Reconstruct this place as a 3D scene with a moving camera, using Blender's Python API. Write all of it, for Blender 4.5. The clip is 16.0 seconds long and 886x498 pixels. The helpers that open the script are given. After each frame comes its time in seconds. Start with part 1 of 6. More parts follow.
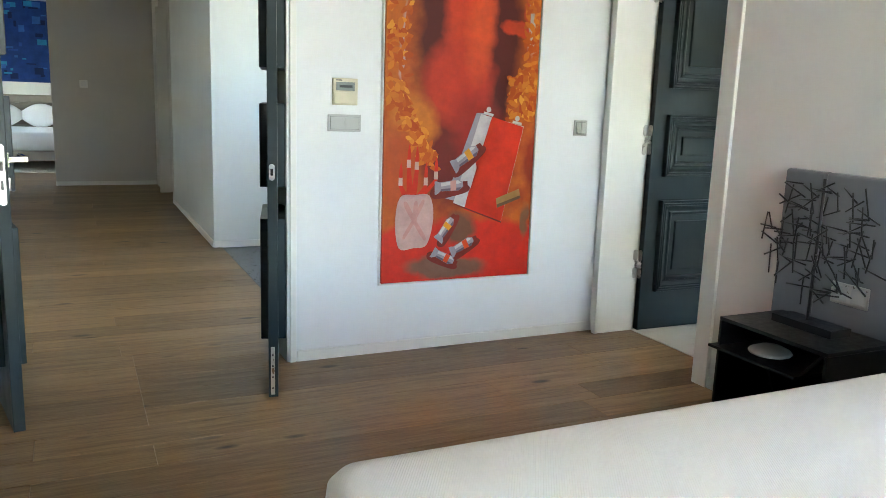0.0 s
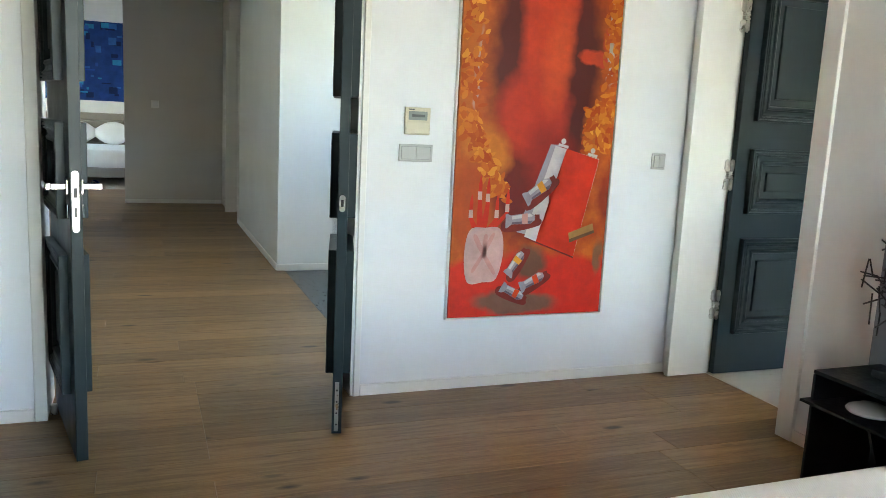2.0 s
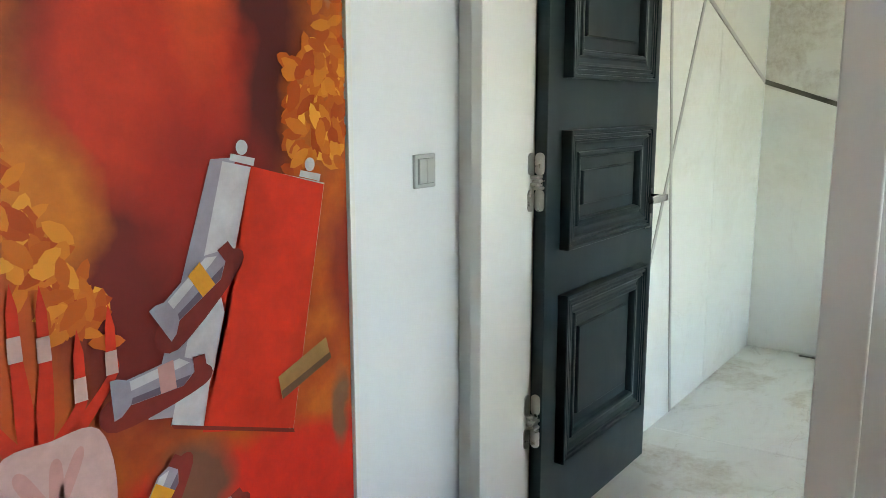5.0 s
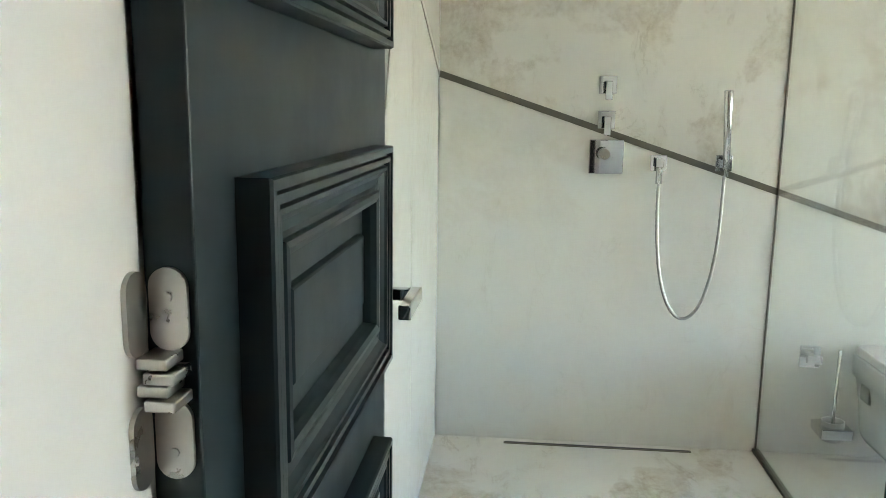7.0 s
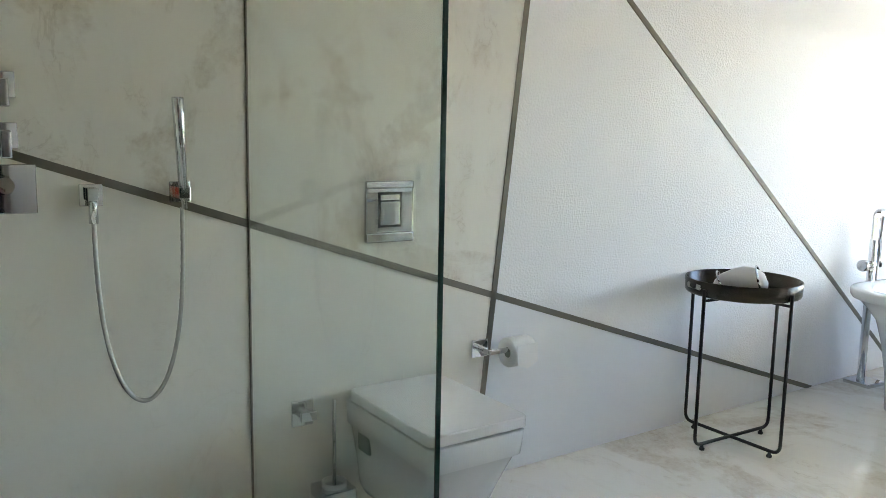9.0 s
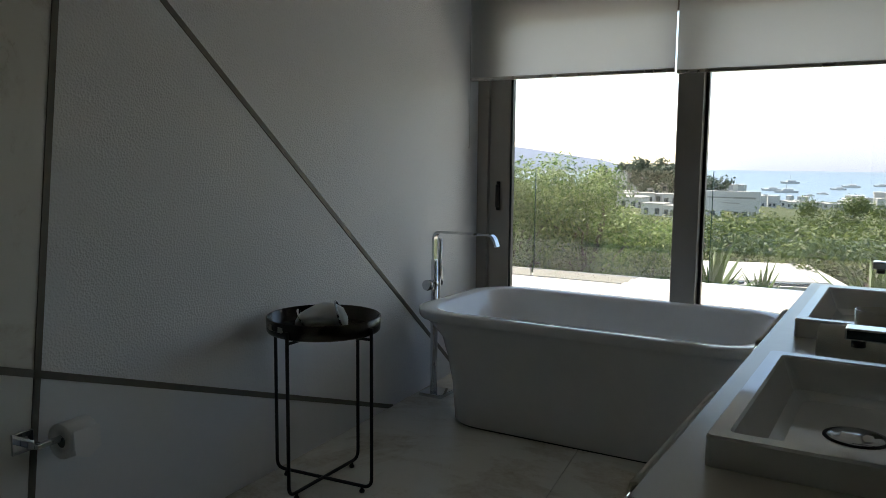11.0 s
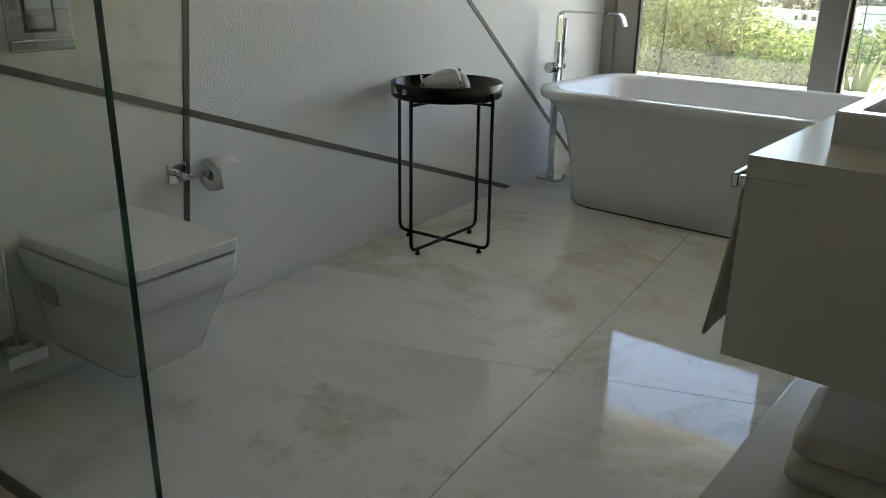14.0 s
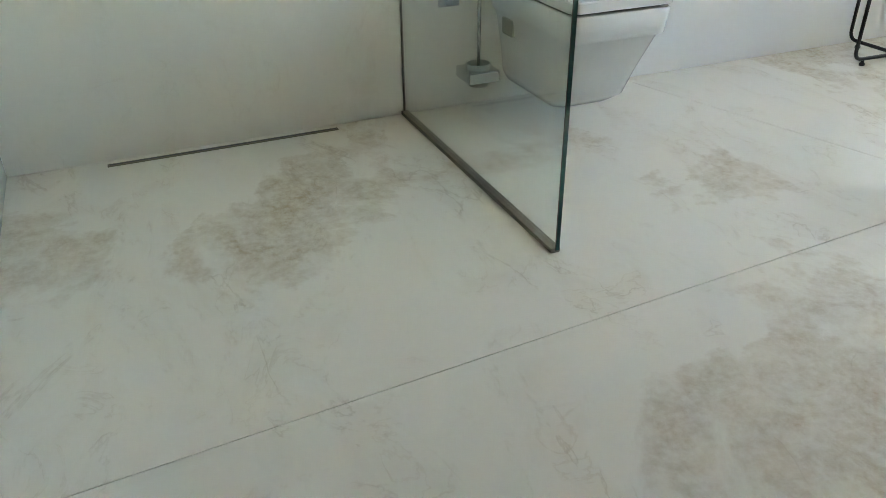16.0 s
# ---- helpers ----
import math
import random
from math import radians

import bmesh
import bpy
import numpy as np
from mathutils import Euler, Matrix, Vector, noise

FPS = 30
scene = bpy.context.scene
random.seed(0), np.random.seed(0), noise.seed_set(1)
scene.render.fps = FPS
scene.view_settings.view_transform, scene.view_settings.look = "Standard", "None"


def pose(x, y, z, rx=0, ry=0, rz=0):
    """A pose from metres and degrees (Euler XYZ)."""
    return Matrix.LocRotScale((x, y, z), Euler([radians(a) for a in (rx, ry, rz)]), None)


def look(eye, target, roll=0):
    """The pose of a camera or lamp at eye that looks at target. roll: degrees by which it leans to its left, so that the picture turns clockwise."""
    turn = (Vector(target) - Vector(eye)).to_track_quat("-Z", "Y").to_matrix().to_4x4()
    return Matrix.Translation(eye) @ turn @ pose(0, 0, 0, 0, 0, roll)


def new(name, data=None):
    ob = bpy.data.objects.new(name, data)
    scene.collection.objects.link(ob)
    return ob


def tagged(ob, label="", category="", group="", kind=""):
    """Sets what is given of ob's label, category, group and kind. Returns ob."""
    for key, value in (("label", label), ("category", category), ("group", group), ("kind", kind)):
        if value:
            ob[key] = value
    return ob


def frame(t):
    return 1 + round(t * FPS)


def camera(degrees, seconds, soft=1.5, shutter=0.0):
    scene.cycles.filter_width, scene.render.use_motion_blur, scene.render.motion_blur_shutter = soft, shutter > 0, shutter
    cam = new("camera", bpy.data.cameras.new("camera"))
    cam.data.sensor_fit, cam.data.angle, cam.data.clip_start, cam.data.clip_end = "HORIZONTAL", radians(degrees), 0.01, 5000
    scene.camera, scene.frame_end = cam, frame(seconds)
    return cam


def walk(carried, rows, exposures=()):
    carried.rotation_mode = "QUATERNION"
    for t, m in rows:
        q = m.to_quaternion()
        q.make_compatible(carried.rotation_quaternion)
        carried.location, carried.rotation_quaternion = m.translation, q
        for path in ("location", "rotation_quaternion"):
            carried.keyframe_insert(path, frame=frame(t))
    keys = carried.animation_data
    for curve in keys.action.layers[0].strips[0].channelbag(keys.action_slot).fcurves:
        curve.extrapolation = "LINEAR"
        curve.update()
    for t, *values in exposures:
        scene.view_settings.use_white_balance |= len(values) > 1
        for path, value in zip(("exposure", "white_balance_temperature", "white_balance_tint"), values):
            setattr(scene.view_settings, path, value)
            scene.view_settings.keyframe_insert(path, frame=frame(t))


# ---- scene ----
cam = camera(58.5, 16.0, soft=0.8)
PATH = [
    (0, (0.03, 0.098, 1.305), (0.867, 1.876, 0.933), 2.0),
    (0.5, (-0.041, -0.05, 1.304), (0.66, 1.782, 0.911), 2.1),
    (1, (-0.082, -0.105, 1.313), (0.591, 1.734, 0.905), 2.1),
    (1.5, (-0.049, 0.012, 1.344), (0.647, 1.853, 0.99), 2.0),
    (2, (0.014, 0.246, 1.342), (0.725, 2.087, 1.017), 2.9),
    (2.5, (0.02, 0.641, 1.339), (0.799, 2.453, 1.009), 1.4),
    (3, (0.081, 1.058, 1.319), (1.033, 2.785, 0.984), 1.3),
    (3.5, (0.201, 1.48, 1.31), (1.348, 3.084, 0.977), 1.4),
    (3.7, (0.267, 1.639, 1.321), (1.497, 3.181, 0.988), 0.9),
    (5.8, (1.611, 3.054, 1.339), (3.369, 3.932, 0.966), 0.7),
    (6, (1.754, 3.148, 1.329), (3.556, 3.933, 0.956), 0.9),
    (6.5, (2.102, 3.345, 1.334), (3.997, 3.865, 0.963), 0.4),
    (7, (2.436, 3.438, 1.322), (4.396, 3.621, 0.97), 0.8),
    (7.5, (2.737, 3.46, 1.319), (4.697, 3.211, 1.012), 1.7),
    (8, (2.944, 3.455, 1.328), (4.829, 2.866, 1.009), 1.3),
    (8.5, (3.043, 3.377, 1.304), (4.84, 2.56, 0.985), 1.1),
    (9, (3.162, 3.316, 1.303), (4.805, 2.211, 1.022), 1.1),
    (9.5, (3.285, 3.252, 1.344), (4.628, 1.798, 1.056), 1.5),
    (10, (3.305, 3.179, 1.38), (4.369, 1.504, 1.128), 1.1),
    (10.2, (3.328, 3.159, 1.392), (4.311, 1.432, 1.166), 1.0),
    (12.5, (3.303, 3.044, 1.338), (4.129, 1.243, 1.068), 0.1),
    (13, (3.284, 3.134, 1.311), (4.188, 1.39, 0.936), 0.2),
    (13.5, (3.283, 3.185, 1.235), (4.283, 1.538, 0.701), 0.7),
    (14, (3.288, 3.199, 1.176), (4.355, 1.644, 0.509), 0.9),
    (14.5, (3.231, 3.251, 1.14), (4.422, 1.835, 0.38), 0.9),
    (15, (3.1, 3.328, 1.114), (4.489, 2.189, 0.235), 0.0),
    (15.5, (3.007, 3.383, 1.078), (4.523, 2.506, 0.112), -0.7),
    (16, (2.988, 3.386, 1.008), (4.574, 2.714, -0.008), -0.6),
]

EXPOSURES = [(0.0, 5.3, 7050, 10), (2.5, 5.3, 7050, 10), (3.7, 5.2, 7050, 10), (5.8, 5.0, 7050, 11), (7.0, 5.1, 7150, 13), (8.0, 4.7, 7150, 13), (8.5, 4.35, 7100, 13), (9.0, 4.15, 7050, 13), (9.3, 3.95, 7000, 13), (9.6, 3.3, 7000, 13),
             (10.0, 2.15, 7000, 12), (10.2, 1.75, 6950, 10), (12.3, 1.08, 7000, 10), (12.9, 1.18, 7100, 10), (13.4, 1.72, 7400, 10), (14.0, 2.9, 7650, 10), (14.5, 3.75, 7950, 10), (15.0, 4.25, 7750, 10), (16.0, 4.6, 7400, 10)]
walk(cam, [(t, look(eye, target, roll)) for t, eye, target, roll in PATH], EXPOSURES)

# ---- world, sun, large lights ----
SUN_AZ, SUN_EL = 118.0, 62.0   # degrees from +y towards +x; height above the horizon
world = bpy.data.worlds.new("world")
scene.world = world
world.use_nodes = True
wn = world.node_tree.nodes
sky = wn.new("ShaderNodeTexSky")
sky.sky_type, sky.sun_disc = "NISHITA", False
sky.sun_elevation, sky.sun_rotation = radians(SUN_EL), radians(SUN_AZ)
sky.dust_density, sky.air_density, sky.ozone_density = 0.35, 1.0, 1.5
world.node_tree.links.new(sky.outputs[0], wn["Background"].inputs[0])
wn["Background"].inputs[1].default_value = 0.15
sun = new("sun", bpy.data.lights.new("sun", "SUN"))
sun.data.energy, sun.data.angle, sun.data.color = 5.0, radians(0.55), (1.0, 0.95, 0.87)
az, el = radians(SUN_AZ), radians(SUN_EL)
sun.matrix_world = look((40 * math.sin(az) * math.cos(el), 40 * math.cos(az) * math.cos(el), 40 * math.sin(el)), (0, 0, 0))

# ---- materials ----


class Mat:
    """A small builder for node materials."""

    def __init__(self, name, rough=0.5, metal=0.0, spec=0.5):
        self.m = bpy.data.materials.new(name)
        self.m.use_nodes = True
        self.t = self.m.node_tree
        self.b = self.t.nodes["Principled BSDF"]
        self.b.inputs["Roughness"].default_value = rough
        self.b.inputs["Metallic"].default_value = metal
        self.b.inputs["Specular IOR Level"].default_value = spec
        self.c = self.t.nodes.new("ShaderNodeTexCoord")

    def node(self, kind, **settings):
        n = self.t.nodes.new(kind)
        for key, value in settings.items():
            n.inputs[key.replace("_", " ")].default_value = value
        return n

    def link(self, a, b):
        self.t.links.new(a, b)

    def place(self, scale=(1, 1, 1), turn=(0, 0, 0), source="Object"):
        n = self.node("ShaderNodeMapping")
        n.inputs["Scale"].default_value = scale
        n.inputs["Rotation"].default_value = turn
        self.link(self.c.outputs[source], n.inputs["Vector"])
        return n.outputs[0]

    def noise(self, scale, detail=4.0, rough=0.55, vector=None, warp=0.0):
        n = self.node("ShaderNodeTexNoise", Scale=scale, Detail=detail, Roughness=rough, Distortion=warp)
        self.link(vector or self.place(), n.inputs["Vector"])
        return n.outputs["Fac"]

    def ramp(self, fac, stops):
        n = self.node("ShaderNodeValToRGB")
        e = n.color_ramp.elements
        while len(e) < len(stops):
            e.new(0.5)
        for i, (p, c) in enumerate(stops):
            e[i].position = p
            e[i].color = (c, c, c, 1) if isinstance(c, (int, float)) else (*c, 1)
        self.link(fac, n.inputs[0])
        return n.outputs[0]

    def mix(self, fac, a, b, kind="MIX"):
        n = self.node("ShaderNodeMix")
        n.data_type, n.blend_type = "RGBA", kind
        for value, at in ((fac, 0), (a, 6), (b, 7)):
            sock = n.inputs[at]
            if isinstance(value, bpy.types.NodeSocket):
                self.link(value, sock)
            elif isinstance(value, (int, float)):
                sock.default_value = value if at == 0 else (value, value, value, 1)
            else:
                sock.default_value = (*value, 1)
        return n.outputs[2]

    def colour(self, c):
        if isinstance(c, bpy.types.NodeSocket):
            self.link(c, self.b.inputs["Base Color"])
        else:
            self.b.inputs["Base Color"].default_value = (*c, 1)
        return self

    def rough(self, fac, lo, hi):
        self.link(self.ramp(fac, [(0.3, lo), (0.7, hi)]), self.b.inputs["Roughness"])
        return self

    def bump(self, fac, strength=0.2, depth=0.002):
        n = self.node("ShaderNodeBump", Strength=strength, Distance=depth)
        self.link(fac, n.inputs["Height"])
        if self.b.inputs["Normal"].is_linked:
            self.link(self.b.inputs["Normal"].links[0].from_socket, n.inputs["Normal"])
        self.link(n.outputs[0], self.b.inputs["Normal"])
        return self


def paint(name, c, rough=0.55, var=0.06, bump=0.06, scale=260.0, spec=0.4):
    m = Mat(name, rough, spec=spec)
    big = m.noise(1.7, 5)
    m.colour(m.mix(m.ramp(big, [(0.3, 0.0), (0.75, 1.0)]), c, tuple(v * (1 - var) for v in c)))
    m.bump(m.noise(scale, 3), bump, 0.001)
    m.rough(m.noise(6.0, 4), rough - 0.06, rough + 0.06)
    return m.m


def plain(name, c, rough=0.4, metal=0.0, spec=0.5):
    m = Mat(name, rough, metal, spec)
    m.colour(m.mix(m.noise(9.0, 4), c, tuple(v * 0.9 for v in c)))
    m.rough(m.noise(40.0, 4), max(0.02, rough * 0.85), min(1.0, rough * 1.15))
    return m.m


M_WALL = paint("white_wall_paint", (0.80, 0.81, 0.81))
M_WALLW = paint("warm_white_paint", (0.80, 0.79, 0.76))
M_TRIM = paint("satin_white_trim", (0.80, 0.79, 0.75), 0.35, 0.03, 0.02)
M_HALL = paint("pale_grey_green_paint", (0.70, 0.73, 0.70))
M_GREIGE = paint("greige_paint", (0.57, 0.54, 0.49))
M_CEIL = paint("ceiling_white", (0.87, 0.87, 0.86), 0.7)


def door_paint():
    m = Mat("slate_green_lacquer", 0.38, spec=0.25)
    grain = m.noise(5.0, 6, vector=m.place((14, 14, 0.9)))
    m.colour(m.mix(grain, (0.014, 0.025, 0.028), (0.019, 0.032, 0.036)))
    m.bump(m.noise(30.0, 4, vector=m.place((14, 14, 0.9))), 0.015, 0.001)
    m.rough(m.noise(7.0, 5), 0.34, 0.44)
    return m.m


M_DOOR = door_paint()


def oak():
    m = Mat("oiled_brown_oak", 0.42, spec=0.45)
    info = m.node("ShaderNodeObjectInfo")
    add = m.node("ShaderNodeVectorMath")
    add.operation = "ADD"
    m.link(m.c.outputs["Object"], add.inputs[0])
    shift = m.node("ShaderNodeVectorMath")
    shift.operation = "SCALE"
    shift.inputs[0].default_value = (7.3, 13.1, 5.7)
    m.link(info.outputs["Random"], shift.inputs["Scale"])
    m.link(shift.outputs[0], add.inputs[1])
    st = m.node("ShaderNodeMapping")
    st.inputs["Scale"].default_value = (1.1, 16.0, 4.0)
    m.link(add.outputs[0], st.inputs["Vector"])
    grain = m.noise(2.2, 8, 0.62, st.outputs[0], 0.7)
    fine = m.noise(14.0, 6, 0.6, st.outputs[0])
    base = m.ramp(grain, [(0.25, (0.175, 0.094, 0.039)), (0.5, (0.31, 0.184, 0.082)), (0.78, (0.41, 0.262, 0.130))])
    base = m.mix(m.ramp(fine, [(0.35, 0.0), (0.7, 0.45)]), base, (0.15, 0.09, 0.05))
    tone = m.ramp(info.outputs["Random"], [(0.0, 0.74), (1.0, 1.2)])
    base = m.mix(1.0, base, tone, "MULTIPLY")
    kn = m.node("ShaderNodeTexVoronoi", Scale=1.0)
    kv = m.node("ShaderNodeMapping")
    kv.inputs["Scale"].default_value = (2.2, 6.0, 1.0)
    m.link(add.outputs[0], kv.inputs["Vector"])
    m.link(kv.outputs[0], kn.inputs["Vector"])
    base = m.mix(m.ramp(kn.outputs["Distance"], [(0.06, 0.9), (0.14, 0.0)]), base, (0.035, 0.02, 0.012))
    m.colour(base)
    m.bump(fine, 0.08, 0.001)
    m.rough(fine, 0.36, 0.5)
    return m.m


M_OAK = oak()


def marble(name, rough=0.07, light=(0.80, 0.785, 0.725), stain=(0.50, 0.43, 0.33), amount=1.0, bumpy=0.0, size=1.0, spec=0.5):
    """Cream marble: mottled tan patches with broken edges, smoky clouds and thin wandering veins."""
    m = Mat(name, rough, spec=spec)
    v = m.place((size, size, size))
    cloud = m.noise(0.95, 14, 0.62, v, 0.5)
    grit = m.noise(34.0, 8, 0.72, v)
    mottle = m.noise(9.0, 10, 0.68, v, 0.8)
    smoke = m.noise(2.3, 10, 0.6, m.place((size, 2.1 * size, size), (0.3, 0.1, 0.5)), 1.2)
    vein = m.noise(1.3, 10, 0.55, m.place((size, 1.9 * size, 1.4 * size), (0.4, 0.2, 0.7)), 2.0)
    vein2 = m.noise(3.4, 8, 0.55, m.place((size, 1.5 * size, size), (0.1, 0.6, 1.3)), 1.6)
    base = m.mix(m.ramp(m.noise(0.6, 6, 0.5, v), [(0.35, 0.0), (0.7, 1.0)]), light, tuple(x * 0.94 for x in light))
    base = m.mix(m.ramp(smoke, [(0.50, 0.0), (0.70, 0.30 * amount)]), base, tuple(0.55 * p + 0.45 * q for p, q in zip(stain, light)))
    blot = m.ramp(cloud, [(0.525, 0.0), (0.550, 0.50 * amount), (0.65, 0.95 * amount)])
    speck = m.mix(1.0, m.ramp(mottle, [(0.36, 0.35), (0.60, 1.0)]), m.ramp(grit, [(0.34, 0.35), (0.60, 1.0)]), "MULTIPLY")
    base = m.mix(m.mix(1.0, blot, speck, "MULTIPLY"), base, stain)
    local = m.ramp(smoke, [(0.50, 0.0), (0.62, 1.0)])
    base = m.mix(m.mix(1.0, local, m.ramp(vein, [(0.488, 0.0), (0.5, 0.30 * amount), (0.512, 0.0)]), "MULTIPLY"), base, tuple(x * 0.80 for x in stain))
    base = m.mix(m.mix(1.0, local, m.ramp(vein2, [(0.485, 0.0), (0.5, 0.25 * amount), (0.515, 0.0)]), "MULTIPLY"), base, stain)
    m.colour(base)
    m.rough(cloud, rough, rough + 0.03)
    m.bump(grit, 0.008 + bumpy, 0.001)
    return m.m


M_FLOORM = marble("polished_cream_marble", 0.025, (0.80, 0.78, 0.71), (0.48, 0.40, 0.29), 1.05, spec=0.32)
M_WALLM = marble("honed_cream_marble", 0.16, (0.77, 0.75, 0.67), (0.46, 0.395, 0.29), 0.95, 0.0, 1.25)
M_WALLP = marble("pale_honed_marble", 0.16, (0.80, 0.785, 0.715), (0.60, 0.54, 0.43), 0.4)


def plaster():
    m = Mat("rough_white_plaster", 0.75, spec=0.3)
    m.colour(m.mix(m.noise(1.4, 4), (0.84, 0.845, 0.84), (0.79, 0.795, 0.795)))
    v = m.node("ShaderNodeTexVoronoi", Scale=120.0)
    m.link(m.place(), v.inputs["Vector"])
    m.bump(v.outputs["Distance"], 0.38, 0.004)
    m.bump(m.noise(90.0, 5), 0.45, 0.004)
    return m.m


M_PLASTER = plaster()
M_CHROME = plain("polished_chrome", (0.62, 0.63, 0.64), 0.03, 1.0)
M_HOSE = plain("ribbed_hose_steel", (0.42, 0.41, 0.39), 0.38, 1.0)
M_STEEL = plain("brushed_steel", (0.58, 0.56, 0.52), 0.30, 1.0)
M_BRONZE = plain("bronze_strip", (0.145, 0.13, 0.102), 0.55, 0.1)
# the bronze strip lightened for the window light it catches on the side wall
M_LITSTRIP = plain("lit_bronze_strip", (0.42, 0.40, 0.36), 0.4, 0.6)
M_FRAME = plain("bronze_window_frame", (0.30, 0.275, 0.24), 0.42, 0.3)
M_BLACK = plain("black_steel", (0.010, 0.0095, 0.009), 0.42, 0.0, 0.35)
M_CERAM = plain("white_ceramic", (0.82, 0.82, 0.80), 0.06, 0.0, 0.6)
M_ACRYL = plain("white_acrylic", (0.82, 0.82, 0.81), 0.08, 0.0, 0.5)
M_STONE = marble("composite_counter", 0.22, (0.67, 0.63, 0.54), (0.54, 0.50, 0.42), 0.4)
M_PLAST = plain("silver_grey_plastic", (0.46, 0.46, 0.44), 0.38)
M_IVORY = plain("ivory_plastic", (0.66, 0.60, 0.42), 0.42)
# also the painted shade of the toilet's recess and the switch gaps
M_LCD = plain("grey_display_and_recess", (0.22, 0.24, 0.22), 0.2)
# dark plastic parts, and the painted shade of gaps and holes
M_DARK = plain("dark_plastic_and_gap_shade", (0.02, 0.02, 0.02), 0.4)
M_PAPER = plain("white_paper", (0.84, 0.83, 0.80), 0.85, 0.0, 0.2)
M_BLUESTONE = plain("blue_grey_step", (0.055, 0.072, 0.082), 0.3)


def glass(name, tint=(0.94, 0.98, 0.96)):
    """Thin clear sheet glass: light goes straight through, and the surface gloss grows towards grazing views."""
    m = Mat(name)
    lw = m.node("ShaderNodeLayerWeight", Blend=0.5)
    p5 = m.node("ShaderNodeMath")
    p5.operation = "POWER"
    p5.inputs[1].default_value = 5.0
    m.link(lw.outputs["Facing"], p5.inputs[0])
    f = m.node("ShaderNodeMath")
    f.operation = "MULTIPLY_ADD"
    f.inputs[1].default_value, f.inputs[2].default_value = 0.96, 0.04
    m.link(p5.outputs[0], f.inputs[0])
    clear, shine, both = m.node("ShaderNodeBsdfTransparent"), m.node("ShaderNodeBsdfGlossy"), m.node("ShaderNodeMixShader")
    clear.inputs["Color"].default_value = (*tint, 1)
    shine.inputs["Roughness"].default_value = 0.0
    m.link(f.outputs[0], both.inputs[0])
    m.link(clear.outputs[0], both.inputs[1])
    m.link(shine.outputs[0], both.inputs[2])
    m.link(both.outputs[0], m.t.nodes["Material Output"].inputs["Surface"])
    m.t.nodes.remove(m.b)
    return m.m


M_GLASS = glass("clear_glass", (0.988, 0.99, 0.987))
M_SCREEN = glass("shower_glass", (0.955, 0.98, 0.965))
M_EDGE = plain("green_glass_edge", (0.012, 0.045, 0.038), 0.12)


def cloth(name, c, scale=600.0, bump=0.5, rough=0.9, weave=False):
    m = Mat(name, rough, spec=0.2)
    m.b.inputs["Sheen Weight"].default_value = 0.25
    m.colour(m.mix(m.noise(3.0, 5), c, tuple(v * 0.9 for v in c)))
    if weave:
        w = m.node("ShaderNodeTexWave", Scale=scale, Distortion=0.6, Detail=2.0)
        m.link(m.place((1, 0.9, 0.4), (0, 0, 0.6)), w.inputs["Vector"])
        m.bump(w.outputs["Fac"], bump, 0.003)
    m.bump(m.noise(scale, 4), bump * 0.7, 0.002)
    m.bump(m.noise(5.0, 4), 0.25, 0.01)
    return m.m


M_BED = cloth("white_waffle_bedspread", (0.80, 0.79, 0.75), 62.0, 0.25, 0.9, True)
M_SHEET = cloth("white_cotton", (0.82, 0.82, 0.82), 300.0, 0.3)
M_TOWEL = cloth("cream_terry", (0.72, 0.68, 0.60), 420.0, 1.0)
M_RUG = cloth("ivory_woven_rug", (0.55, 0.51, 0.43), 90.0, 0.8, 0.95, True)
M_HEAD = cloth("grey_upholstery", (0.16, 0.165, 0.175), 300.0, 0.15, 0.45)
M_BEIGE = cloth("taupe_upholstery", (0.26, 0.235, 0.20), 200.0, 0.3)
M_BLIND = cloth("grey_white_roller_fabric", (0.70, 0.70, 0.69), 900.0, 0.1)
t_ = M_BLIND.node_tree
thin, both = t_.nodes.new("ShaderNodeBsdfTranslucent"), t_.nodes.new("ShaderNodeMixShader")
thin.inputs["Color"].default_value, both.inputs[0].default_value = (0.86, 0.86, 0.85, 1), 0.72
t_.links.new(t_.nodes["Principled BSDF"].outputs[0], both.inputs[1])
t_.links.new(thin.outputs[0], both.inputs[2])
t_.links.new(both.outputs[0], t_.nodes["Material Output"].inputs["Surface"])

# ---- mesh helpers ----


def box(bm, x0, x1, y0, y1, z0, z1, bevel=0.0, seg=2):
    """A box with eased edges."""
    got = bmesh.ops.create_cube(bm, size=1.0)
    vs = got["verts"]
    for v in vs:
        v.co = Vector(((x0 + x1) / 2 + v.co.x * (x1 - x0), (y0 + y1) / 2 + v.co.y * (y1 - y0), (z0 + z1) / 2 + v.co.z * (z1 - z0)))
    if bevel:
        es = list({e for v in vs for e in v.link_edges})
        bmesh.ops.bevel(bm, geom=es, offset=bevel, segments=seg, profile=0.5, affect="EDGES")
    return bm


def boxm(*a, **k):
    return box(bmesh.new(), *a, **k)


def prism(bm, outline, to3d, depth):
    """A closed outline in 2D, mapped by to3d(u, v, w), with w from 0 to depth."""
    a = [bm.verts.new(to3d(u, v, 0.0)) for u, v in outline]
    b = [bm.verts.new(to3d(u, v, depth)) for u, v in outline]
    n = len(a)
    bm.faces.new(a)
    bm.faces.new(b[::-1])
    for i in range(n):
        bm.faces.new((a[i], b[i], b[(i + 1) % n], a[(i + 1) % n]))
    bmesh.ops.recalc_face_normals(bm, faces=bm.faces)
    return bm


